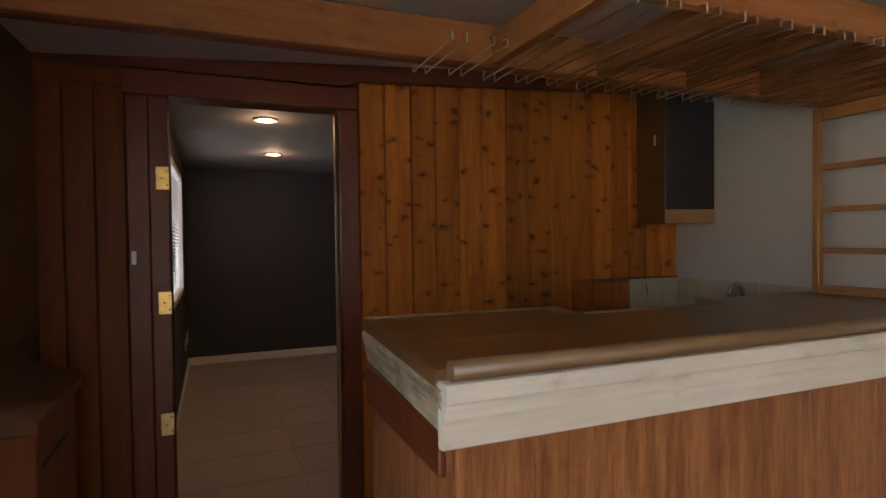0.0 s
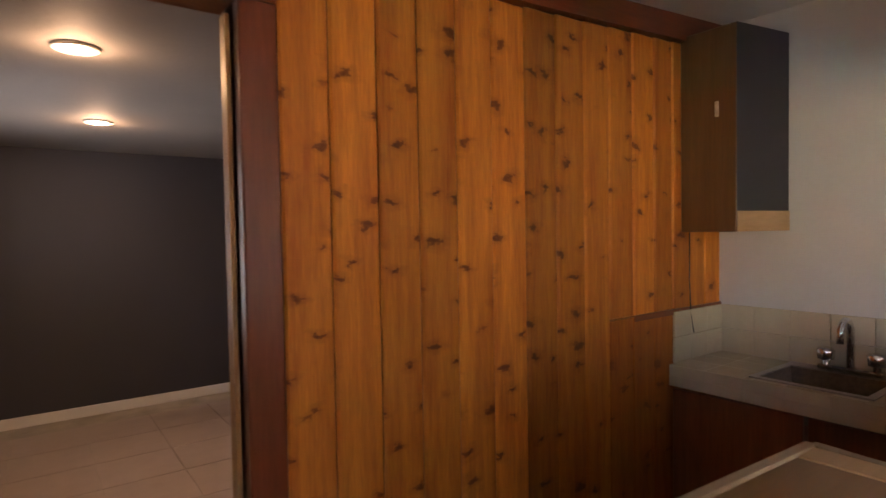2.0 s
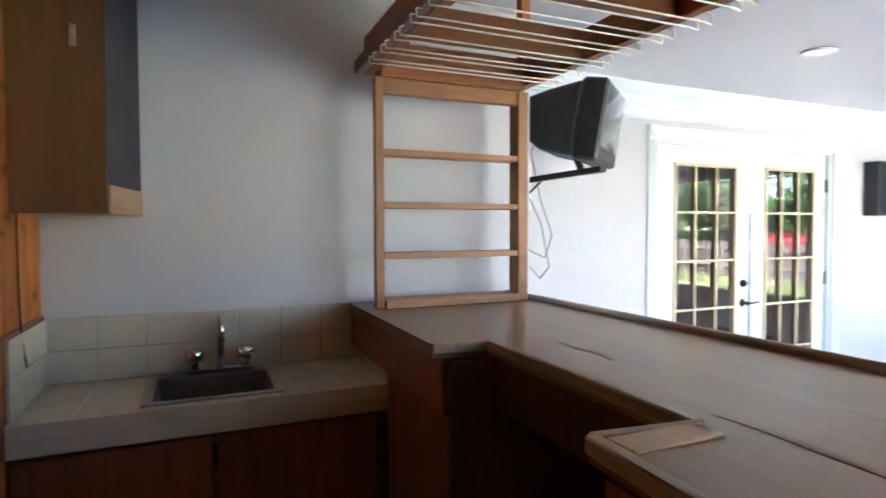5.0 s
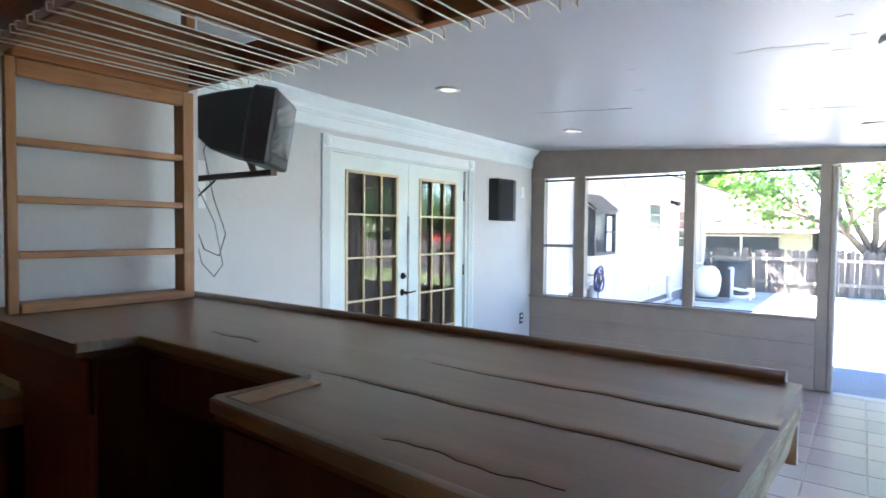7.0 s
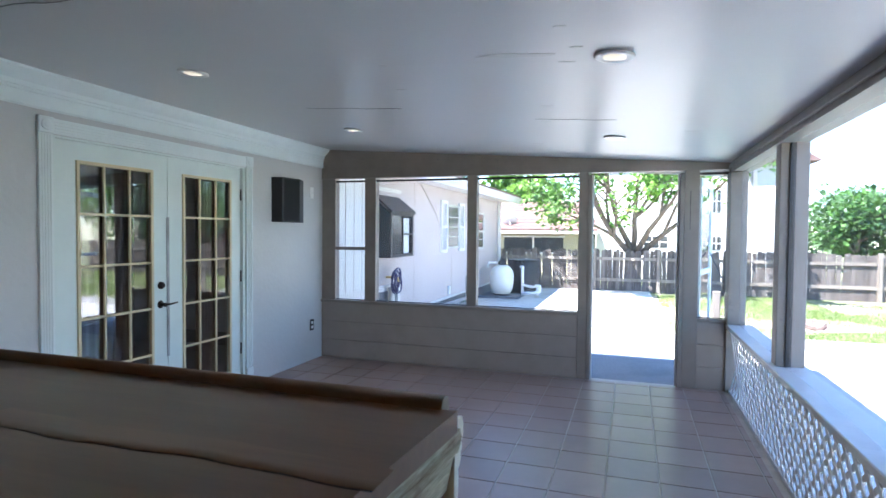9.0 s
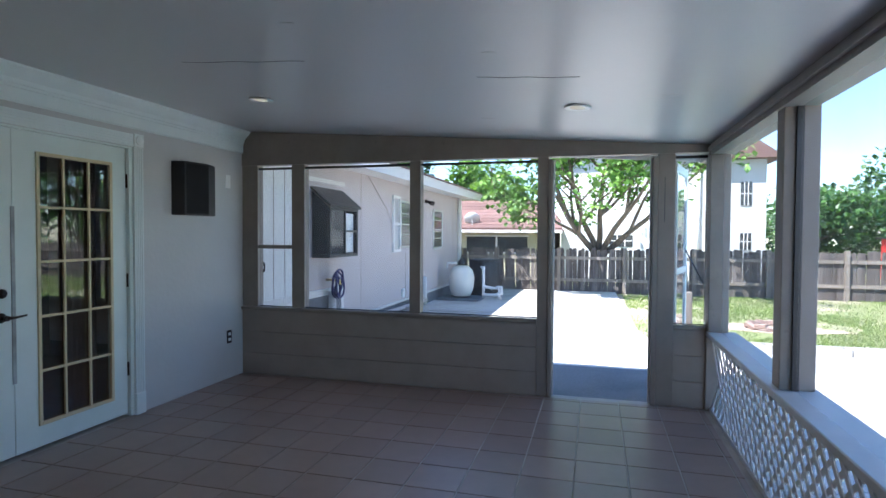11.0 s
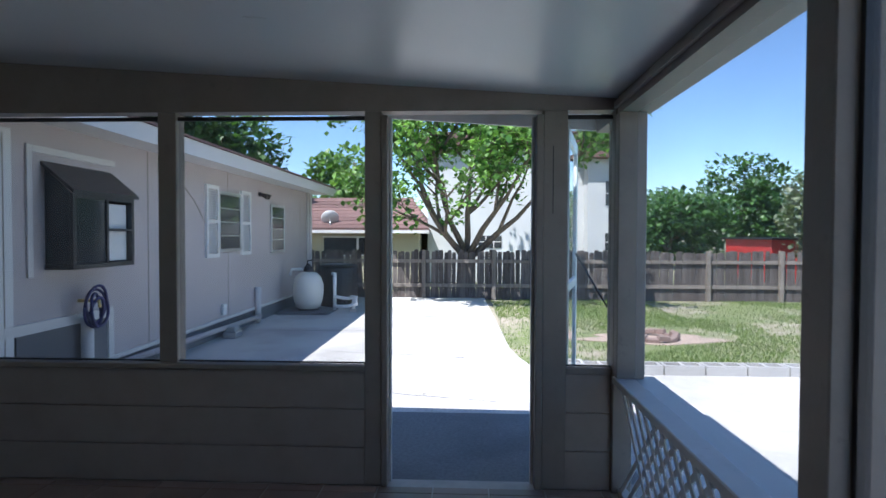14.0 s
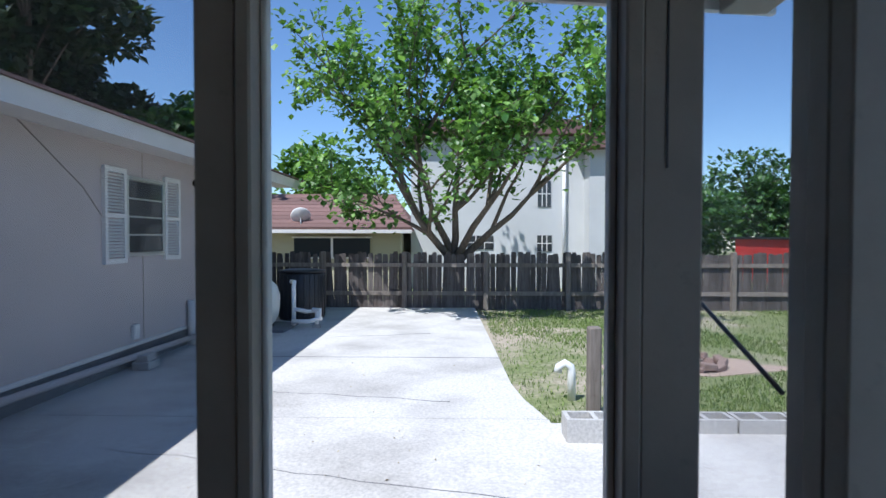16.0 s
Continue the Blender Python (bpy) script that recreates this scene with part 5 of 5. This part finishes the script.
# pool equipment by the corner of the house
pf = thing("pool_filter", "cream globe sand filter with a black valve on top", "filter", (2.95, -10.55, -0.06))
part("tank", lathe(bmesh.new(), [(0.20, 0.02), (0.26, 0.07), (0.32, 0.18), (0.345, 0.34), (0.34, 0.52), (0.30, 0.66), (0.20, 0.75), (0.09, 0.78)], 0, 0, 28), TANK, pf)
part("foot", lathe(bmesh.new(), [(0.24, 0.0), (0.23, 0.02), (0.19, 0.06)], 0, 0, 24), BLACKP, pf)
part("valve", lathe(bmesh.new(), [(0.09, 0.781), (0.11, 0.80), (0.11, 0.86), (0.06, 0.90), (0.05, 0.94)], 0, 0, 16), BLACKP, pf)
part("lever", tube(bmesh.new(), [(0, 0, 0.93), (0.03, -0.02, 1.0), (-0.12, 0.02, 1.02)], 0.018), BLACKP, pf)
part("sticker", B((-0.346, -0.06, 0.42, -0.342, 0.05, 0.55)), FASCIA, pf, "small pale label")
part("pipe", tube(bmesh.new(), [(0.1, 0, 0.83), (0.38, 0.02, 0.83), (0.42, 0.02, 0.70)], 0.03), PVC, pf)
structure("equipment_pad", B((2.5, -10.95, -0.062, 3.4, -10.15, -0.02)), CONC_D, "low grey concrete pad", "pad")
pf.location.z = -0.02
pf.scale = (0.78, 0.78, 0.88)
ac = thing("heat_pump", "dark round air conditioner unit standing on the slab", "air conditioner", (2.63, -11.6, -0.06))
ac.scale = (0.86, 0.86, 0.92)
part("body", lathe(bmesh.new(), [(0.42, 0.0), (0.43, 0.05), (0.43, 0.80), (0.41, 0.84)], 0, 0, 32), BLACKP, ac)
for k in range(26):
    a = 6.2832 * k / 26
    part("fin", tube(bmesh.new(), [(0.436 * math.cos(a), 0.436 * math.sin(a), 0.05), (0.436 * math.cos(a), 0.436 * math.sin(a), 0.78)], 0.006, seg=4), BRONZE, ac)
part("top", lathe(bmesh.new(), [(0.45, 0.841), (0.45, 0.87), (0.30, 0.89), (0.05, 0.895)], 0, 0, 32), BLACKP, ac)
pv = thing("pool_pipes", "white plastic pool pipes standing on the slab", "pipe")
for pts in ([(2.35, -10.6, -0.02), (2.35, -10.6, 0.55), (2.36, -10.66, 0.62), (2.46, -10.7, 0.62)], [(2.35, -10.6, 0.22), (2.05, -10.62, 0.18), (1.82, -10.64, 0.18), (1.82, -10.64, -0.05)], [(2.35, -10.5, 0.05), (1.95, -10.5, 0.05), (1.70, -10.52, 0.10), (1.70, -10.52, 0.22), (1.88, -10.54, 0.22)], [(1.82, -10.64, 0.08), (1.70, -10.6, 0.08)]):
    t = bmesh.new()
    tube(t, [(2.07 + (p[0] - 1.70) * 0.63, p[1], p[2]) for p in pts], 0.032, seg=10)
    part("pipe", t, PVC, pv)
part("support", B((2.09, -10.68, -0.06, 2.20, -10.6, -0.01)), BLOCKM, pv)

# storm door standing open outside
sdm = pose(-0.44, YS - 0.13, 0.0, 0, 0, 165.5)
st = thing("storm_door", "pale aluminium storm door with glass, standing open", "door")
st.matrix_basis = sdm
part("frame", B((-0.015, 0.0, 0.03, 0.015, 0.07, 1.93), (-0.015, 0.66, 0.03, 0.015, 0.73, 1.93), (-0.015, 0.0701, 1.86, 0.015, 0.6599, 1.93), (-0.015, 0.0701, 0.03, 0.015, 0.6599, 0.13), (-0.015, 0.0701, 1.02, 0.015, 0.6599, 1.07), w=0.003), TRIM, st)
for a, b in ((0.131, 1.019), (1.071, 1.859)):
    p_ = part("pane", B((-0.003, 0.0705, a, 0.003, 0.6595, b)), GLASS, st)
    p_.visible_shadow = False
part("handle", B((-0.05, 0.68, 0.93, -0.0155, 0.71, 1.06), w=0.004), BLACKP, st, "black pull handle")
part("closer", tube(bmesh.new(), [sdm.inverted() @ Vector(q) for q in ((-0.60, -4.13, 1.22), (-0.665, -3.58, 0.95))], 0.006), BLACKP, st, "thin black stay")

# block kerb, posts and small things at the lawn's edge
for i in range(16):
    x1 = -0.66 - i * 0.41
    kb = thing("cinder_block", "grey hollow concrete block lying along the patio edge", "concrete block", group="block kerb")
    xa, xb, ya, yb, za, zb = x1 - 0.395, x1, -6.40 + 0.20 * (i == 0), -6.20 + 0.20 * (i == 0), -0.06, 0.035 + 0.06 * (i == 0)
    bm = B((xa, ya, za, xb, ya + 0.03, zb), (xa, yb - 0.03, za, xb, yb, zb), (xa, ya + 0.0301, za, xa + 0.03, yb - 0.0301, zb), (xb - 0.03, ya + 0.0301, za, xb, yb - 0.0301, zb), ((xa + xb) / 2 - 0.016, ya + 0.0301, za, (xa + xb) / 2 + 0.016, yb - 0.0301, zb))
    part("shell", bm, BLOCKM, kb)
    kb.rotation_euler = (0, 0, 0)
wp = solid("wooden_post", B((-1.06, -6.77, -0.1, -0.96, -6.67, 0.60), w=0.012), POST_GREY, "short weathered grey wooden post in the grass", "post")
vp = thing("vent_pipe", "white plastic pipe with a bent top in the grass", "pipe")
part("pipe", tube(bmesh.new(), [(-0.92, -7.12, -0.12), (-0.92, -7.12, 0.13), (-0.91, -7.12, 0.19), (-0.86, -7.12, 0.22), (-0.81, -7.12, 0.19), (-0.80, -7.12, 0.14)], 0.035, seg=12), PVC, vp)
fpit = thing("fire_pit", "ring of broken red bricks on bare ground", "fire pit")
for k in range(14):
    a = 6.2832 * k / 14
    bm = B((-0.085, -0.04, -0.02, 0.085, 0.04, 0.05), w=0.01)
    b_ = part("brick", bm, paint("old_brick", (0.31, 0.22, 0.185), 0.9, 0.3, 6.0, 0.4) if k == 0 else bpy.data.materials["old_brick"], fpit)
    b_.matrix_world = pose(-2.46 + 0.33 * math.cos(a), -8.42 + 0.30 * math.sin(a), -0.09 + random.uniform(0, 0.05), random.uniform(-12, 12), random.uniform(-15, 15), math.degrees(a) + 90 + random.uniform(-15, 15))
bm = bmesh.new()
prism(bm, [(-2.5 + (0.95 + 0.16 * math.sin(3 * a) + 0.15 * math.sin(7 * a)) * math.cos(a), -8.45 + (0.42 + 0.07 * math.sin(5 * a)) * math.sin(a)) for a in [6.2832 * k / 40 for k in range(40)]], "z", -0.11, -0.094)
structure("bare_patch", bm, DIRT, "bare sandy patch in the lawn", "ground")

# the pool
bm = bmesh.new()
n = 48
oval = [(-4.3 + 2.25 * math.cos(a), -3.1 + 2.05 * math.sin(a)) for a in [6.2832 * k / n for k in range(n)]]
r1 = [bm.verts.new((x, y, -0.052)) for x, y in oval]
r2 = [bm.verts.new((-4.3 + (x + 4.3) * 1.09, -3.1 + (y + 3.1) * 1.10, -0.052)) for x, y in oval]
r3 = [bm.verts.new((-4.3 + (x + 4.3) * 1.09, -3.1 + (y + 3.1) * 1.10, -0.061)) for x, y in oval]
for k in range(n):
    bm.faces.new((r1[k], r2[k], r2[(k + 1) % n], r1[(k + 1) % n]))
    bm.faces.new((r2[k], r3[k], r3[(k + 1) % n], r2[(k + 1) % n]))
bmesh.ops.recalc_face_normals(bm, faces=bm.faces[:])
structure("pool_coping", bm, CONC, "pale concrete coping round the swimming pool", "pool edge")
bm = bmesh.new()
bm.faces.new([bm.verts.new((x, y, -0.056)) for x, y in oval])
structure("water", bm, WATER, "turquoise swimming pool water", "water")

# ---- fence ----
FY, FH = -13.05, 0.98
fn = thing("fence", "weathered grey picket fence with leaning and broken boards", "fence")
x = -11.5
k = 0
while x < 5.6:
    w = random.uniform(0.085, 0.10)
    h = FH + random.uniform(-0.03, 0.035)
    bm2 = bmesh.new()
    prism(bm2, [(-w / 2, -0.13), (w / 2, -0.13), (w / 2, h - 0.035), (w / 2 - 0.012, h), (-w / 2 + 0.012, h), (-w / 2, h - 0.035)], "y", 0, 0.016)
    lean = random.gauss(0, 1.0)
    if random.random() < 0.02:
        lean = random.choice((-4, 4, 5))
    if not (0.30 < x < 0.38):
        pk = part("picket", bm2, FENCE, fn)
        pk.matrix_world = pose(x, FY + 0.004 * (k % 2), 0, 0, lean, 0)
    x += w + 0.0015
    k += 1
for x in [-11.4 + 1.55 * i for i in range(12)]:
    part("post", B((x, FY + 0.02, -0.13, x + 0.09, FY + 0.11, FH + 0.03), w=0.006), POST_GREY, fn)
for i in range(11):
    for z in (0.18, 0.72):
        xa = -11.31 + 1.55 * i
        part("rail", B((xa + 0.001, FY + 0.021, z, xa + 1.459, FY + 0.06, z + 0.075)), POST_GREY, fn)

# ---- trees ----
def leaf(bm, p, d, size, wide=0.42):
    """A pointed leaf of two triangles folded along its midrib."""
    d = d.normalized()
    s = d.cross(Vector((0.1, 0.2, 1))).normalized() * size * wide
    nrm = d.cross(s).normalized() * size * 0.12
    a, b, c, e = bm.verts.new(p), bm.verts.new(p + d * size * 0.5 + s - nrm), bm.verts.new(p + d * size), bm.verts.new(p + d * size * 0.5 - s - nrm)
    bm.faces.new((a, b, c))
    bm.faces.new((a, c, e))


def rvec():
    while True:
        v = Vector((random.uniform(-1, 1), random.uniform(-1, 1), random.uniform(-1, 1)))
        if 0.05 < v.length < 1:
            return v.normalized()


def grow(bm, p, d, r, length, depth, tips, spread=0.6, up=0.25):
    """Grows a limb and its branches; the ends of the twigs go into tips."""
    pts, q, dd_ = [p], p, d.normalized()
    n = 5
    for i in range(n):
        dd_ = (dd_ + rvec() * 0.16 + Vector((0, 0, up * 0.15))).normalized()
        q = q + dd_ * length / n
        pts.append(q)
        if depth <= 2 and i >= 1:
            tips.append((q.copy(), dd_.copy()))
    tube(bm, pts, r, r * 0.3, 7 if depth > 1 else 5, False)
    if depth == 0:
        return
    for k in range(3 if depth > 1 else 3):
        i = random.randint(2, n)
        nd = (dd_ + rvec() * spread + Vector((0, 0, up))).normalized()
        grow(bm, pts[i], nd, r * 0.52, length * random.uniform(0.58, 0.8), depth - 1, tips, spread, up)


def tree(name, label, base, limbs, depth, leaf_n, leaf_s, mat, r, bare=0.0, cluster=0.22, up=0.25, spread=0.6, fork=-0.1):
    t = thing(name, label, "tree", base)
    bm, tips = bmesh.new(), []
    if fork > 0:
        tube(bm, [(0.05, 0, -0.2), (0.02, 0.02, fork * 0.5), (0, 0, fork + 0.12)], r * 2.1, r * 1.5, 10)
    for d, length in limbs:
        grow(bm, Vector((random.uniform(-1, 1) * r * 0.6, random.uniform(-1, 1) * r * 0.6, fork)), Vector(d), r, length, depth, tips, spread, up)
    part("trunk", bm, BARK, t)
    top = max(p.z for p, _ in tips)
    bm = bmesh.new()
    for p, d in tips:
        if p.z > top * 0.80 and random.random() < bare:
            continue
        for _ in range(leaf_n):
            leaf(bm, p + rvec() * random.uniform(0, cluster), rvec() + d * 0.4 + Vector((0, 0, -0.55)), leaf_s * random.uniform(0.6, 1.25))
    part("crown", bm, mat, t)
    return t


random.seed(11)
tree("broadleaf_tree", "spreading young tree with bright green leaves behind the fence", (0.1, -13.6, 0.0), [((-0.95, 0.5, 0.6), 2.6), ((0.9, 0.45, 0.7), 2.5), ((-0.55, 0.6, 0.8), 2.5), ((0.45, 0.6, 0.75), 2.4), ((-0.25, 0.1, 1.2), 2.7), ((0.25, 0.3, 1.1), 2.5)], 3, 15, 0.14, BIT, 0.085, 0.8, 0.40, 0.22, 0.95, 0.75)


def clump_tree(name, label, base, h, w, n, size, mat, trunk=0.12, low=0.25):
    """A distant tree: trunk, limbs and an uneven crown of many leaf clumps with gaps."""
    t = thing(name, label, "tree", base)
    bm = bmesh.new()
    tube(bm, [(0, 0, -0.2), (0.05, 0, h * 0.3), (-0.04, 0.03, h * 0.6), (0, 0, h * 0.9)], trunk, trunk * 0.3, 7)
    lobes = []
    for _ in range(16):
        a, z = random.uniform(0, 6.283), random.uniform(low, 0.95)
        rr = w * 0.5 * math.sqrt(max(0.05, 1 - ((z - 0.5) / 0.55) ** 2)) * random.uniform(0.3, 0.9)
        c = Vector((rr * math.cos(a), rr * math.sin(a), z * h))
        lobes.append((c, random.uniform(0.14, 0.26) * w))
        tube(bm, [(0, 0, max(0.1, z - 0.25) * h), c * 0.6 + Vector((0, 0, z * h * 0.32)), c], trunk * 0.35, trunk * 0.1, 5)
    part("trunk", bm, BARK, t)
    bm = bmesh.new()
    for _ in range(n):
        c, r_ = random.choice(lobes)
        v = rvec()
        leaf(bm, c + Vector((v.x, v.y, v.z * 0.8)) * r_ * random.uniform(0.55, 1.1), rvec() + v * 0.6, size * random.uniform(0.6, 1.4))
    part("crown", bm, mat, t)


clump_tree("tall_oak", "dark tall tree standing behind the house", (10.9, -16.5, 0), 9.5, 5.6, 15000, 0.32, LEAF_PINE, 0.10, 0.35)
clump_tree("round_tree", "round green tree rising over the house roof", (8.2, -19.0, 0), 5.4, 4.2, 3800, 0.26, LEAF_FAR)
clump_tree("garden_tree", "light green tree behind the house corner", (4.2, -21, 0), 4.4, 4.4, 3000, 0.26, BIT)
for x, y, h, w in ((-8.6, -25, 2.9, 4.4), (-12.6, -27, 4.6, 3.8), (-14.0, -25, 2.6, 4.0), (-17, -34, 3.6, 7.5), (-24, -34, 5.0, 8.0), (-7.8, -34, 3.4, 7.0), (-10.8, -30, 3.2, 5.0)):
    clump_tree("distant_tree", "distant dark green tree beyond the fence", (x, y, 0), h, w, 4200, 0.22, LEAF_FAR)
clump_tree("grey_green_shrub_tree", "pale grey-green shrubby tree over the fence", (-9.2, -15.5, 0), 3.4, 2.6, 4500, 0.16, LEAF_GREY)
clump_tree("fence_tree", "bright green leafy tree hanging over the fence", (-10.9, -14.7, 0), 5.2, 4.6, 9000, 0.15, BIT)

# ---- houses beyond the fence ----
nb = thing("neighbour_bungalow", "tan bungalow with a brown shingle roof behind the fence", "house")
part("wall", B((1.5, -21.0, -0.2, 7.5, -17.0, 1.55)), YELLOWW, nb)
bm = bmesh.new()
prism(bm, [(-16.6, 1.50), (-19.0, 2.55), (-21.4, 1.50), (-21.4, 1.44), (-16.6, 1.44)], "x", 1.18, 7.8)
for v in bm.verts:
    if v.co.z > 2 and v.co.x < 2:
        v.co.x = 1.93
part("roof", bm, SHINGLE, nb)
part("eave_board", B((1.18, -16.62, 1.38, 7.8, -16.585, 1.47)), FASCIA, nb)
for i in range(9):
    z0 = 1.513 + i * 0.110
    y0 = -16.60 - i * 0.251
    bm = bmesh.new()
    prism(bm, [(y0, z0), (y0 - 0.26, z0 + 0.114), (y0 - 0.26, z0 + 0.124), (y0, z0 + 0.022)], "x", 1.19 + 0.078 * i, 7.81)
    part("shingle_course", bm, SHINGLE, nb)
w = part("window", B((2.3, -16.998, 0.75, 4.3, -16.97, 1.25)), CRT, nb)
part("window_frame", B((2.25, -16.969, 1.25, 4.35, -16.95, 1.29), (3.27, -16.969, 0.75, 3.33, -16.95, 1.249), (2.25, -16.969, 0.71, 4.35, -16.95, 0.749)), WHITE, w)
dsh = thing("satellite_dish", "small pale satellite dish on the brown roof", "dish", (4.1, -16.9, 1.75))
dsh.matrix_basis = pose(4.1, -16.9, 1.78, 55, 0, 15)
part("dish", lathe(bmesh.new(), [(0.02, 0.0), (0.14, 0.02), (0.24, 0.07), (0.26, 0.09)], 0, 0, 20), FASCIA, dsh)
part("mast", tube(bmesh.new(), [(0, 0, -0.01), (0.0, -0.1, -0.2)], 0.02), ALU, dsh)
th = thing("white_house", "two-storey white stucco house partly hidden by the tree", "house")
part("wall", B((-3.4, -22.0, -0.2, 1.28, -17.6, 4.0)), STUCCO_W, th)
part("wing", B((-4.58, -21.5, -0.2, -3.401, -17.0, 3.55)), STUCCO_W, th)
bm = bmesh.new()
prism(bm, [(-5.0, 3.56), (-3.1, 3.56), (-3.3, 4.2), (-4.1, 4.2)], "y", -21.8, -16.7)
part("roof", bm, SHINGLE, th)
bm = bmesh.new()
prism(bm, [(-3.4, 4.02), (1.5, 4.02), (1.2, 4.4), (-3.2, 4.4)], "y", -22.2, -17.3)
part("roof", bm, SHINGLE, th)
for x0, x1, z0, z1, yy in ((-0.95, -0.25, 0.95, 1.32, -17.6), (-2.53, -2.14, 0.90, 1.33, -17.6), (-2.50, -2.15, 2.1, 2.8, -17.6), (-4.2, -3.9, 2.2, 2.9, -17.0), (-4.2, -3.9, 0.9, 1.4, -17.0)):
    w = part("window", B((x0, yy + 0.001, z0, x1, yy + 0.02, z1)), CRT, th, "dark barred window")
    for k in (1, 2):
        part("bar", B((x0 + (x1 - x0) * k / 3 - 0.012, yy + 0.021, z0, x0 + (x1 - x0) * k / 3 + 0.012, yy + 0.03, z1)), FASCIA, w)
    part("bar", B((x0, yy + 0.0205, (z0 + z1) / 2 - 0.012, x1, yy + 0.0302, (z0 + z1) / 2 + 0.012)), FASCIA, w)
part("downpipe", tube(bmesh.new(), [(-2.85, -17.53, 3.9), (-2.85, -17.53, 0.0)], 0.05), WHITE, th)
rs = thing("red_shed", "bright red shed with a low dark roof beyond the fence", "shed")
part("wall", B((-13.2, -21, -0.2, -9.13, -18, 1.22)), REDP, rs)
part("roof", B((-13.3, -21.2, 1.221, -9.03, -17.8, 1.29), w=0.02), IRON, rs)
for k in range(10):
    part("batten", B((-13.1 + k * 0.41, -17.999, -0.1, -13.06 + k * 0.41, -17.98, 1.215)), REDP, rs)
part("window", B((-11.17, -17.998, 0.65, -10.75, -17.97, 1.1)), CRT, rs)

# ---- grass ----
random.seed(5)
verts, faces = [], []
tries = 0
while len(faces) < 75000 and tries < 400000:
    tries += 1
    x = random.uniform(-11, -0.44)
    y = -6.42 - 6.6 * random.random() ** 1.3
    if noise.noise(Vector((x * 0.55, y * 0.55, 3.0))) > 0.0 and random.random() < 0.8:
        continue
    if (x + 2.5) ** 2 / 0.95 + (y + 8.42) ** 2 / 0.20 < 1:
        continue
    h = random.uniform(0.015, 0.055)
    a = random.uniform(0, 6.283)
    dx, dy = math.cos(a) * 0.006, math.sin(a) * 0.006
    n0 = len(verts)
    verts += [(x - dx, y - dy, -0.102), (x + dx, y + dy, -0.102), (x + random.uniform(-0.025, 0.025), y + random.uniform(-0.025, 0.025), -0.10 + h)]
    faces.append((n0, n0 + 1, n0 + 2))
me = bpy.data.meshes.new("grass")
me.from_pydata(verts, [], faces)
me.materials.append(GRASSB)
tagged(new("grass", me), "patchy mown grass between slab and fence", "grass", kind="stuff")

# dry leaves and twigs blown over the slab, and cracks in it
verts, faces = [], []
for _ in range(700):
    x, y = random.uniform(-5.5, 3.3), -4.9 - 8.0 * random.random() ** 1.2
    if y < -6.1 and x < -0.30:
        continue
    a, s = random.uniform(0, 6.283), random.uniform(0.005, 0.015)
    c_, s_ = math.cos(a) * s, math.sin(a) * s
    n0 = len(verts)
    verts += [(x - c_, y - s_, -0.058), (x + s_ * 0.4, y - c_ * 0.4, -0.052), (x + c_, y + s_, -0.056), (x - s_ * 0.4, y + c_ * 0.4, -0.050)]
    faces.append((n0, n0 + 1, n0 + 2, n0 + 3))
me = bpy.data.meshes.new("leaf_litter")
me.from_pydata(verts, [], faces)
me.materials.append(LITTER)
tagged(new("leaf_litter", me), "dry brown leaves and twigs scattered over the slab", "leaves", kind="stuff")
for px, py, dx, dy, n in ((-0.95, -2.2, -0.16, -0.05, 9), (-1.35, -1.2, -0.05, -0.22, 9), (-1.0, -0.6, -0.2, 0.03, 8), (0.1, -6.9, 0.16, -0.03, 12), (0.4, -10.2, 0.15, 0.04, 10), (-0.2, -5.2, 0.2, -0.05, 14)):
    bm = bmesh.new()
    tube(bm, [(px + dx * k + random.uniform(-0.03, 0.03), py + dy * k + random.uniform(-0.03, 0.03), -0.0605 if py > -6.1 else -0.0625) for k in range(n)], 0.0045, 0.002, 5)
    solid("patio_crack", bm, CONC_D, "thin dark crack wandering across the concrete", "crack", kind="structure")

# ---- floor tiles ----
fl_ob = bpy.data.objects["floor_base"]
TX, TY, OX, OY = 0.2925, 0.301, 0.268, -3.084
shared = {}
x0 = OX - 4 * TX
rest = []
for i in range(16):
    for j in range(-2, 22):
        a, b = max(-0.655, x0 + i * TX), min(XE - 0.001, x0 + (i + 1) * TX)
        c, d = max(YS + 0.001, OY + j * TY), min(YN - 0.002, OY + (j + 1) * TY)
        if b - a < 0.02 or d - c < 0.02:
            continue
        if j > 15:
            rest.append((a + 0.0035, c + 0.0035, -0.006, b - 0.0035, d - 0.0035, 0.0))
            continue
        key = (round(b - a, 3), round(d - c, 3))
        if key not in shared:
            shared[key] = mesh_of("floor_tile", B((0.0035, 0.0035, -0.006, b - a - 0.0035, d - c - 0.0035, 0.0), w=0.0018), TILE)
        t = new("floor_tile", shared[key])
        t.location = (a, c, 0)
        t.parent = fl_ob
if rest:
    tagged(part("tiles_behind_bar", B(*rest), TILE, fl_ob), kind="stuff")
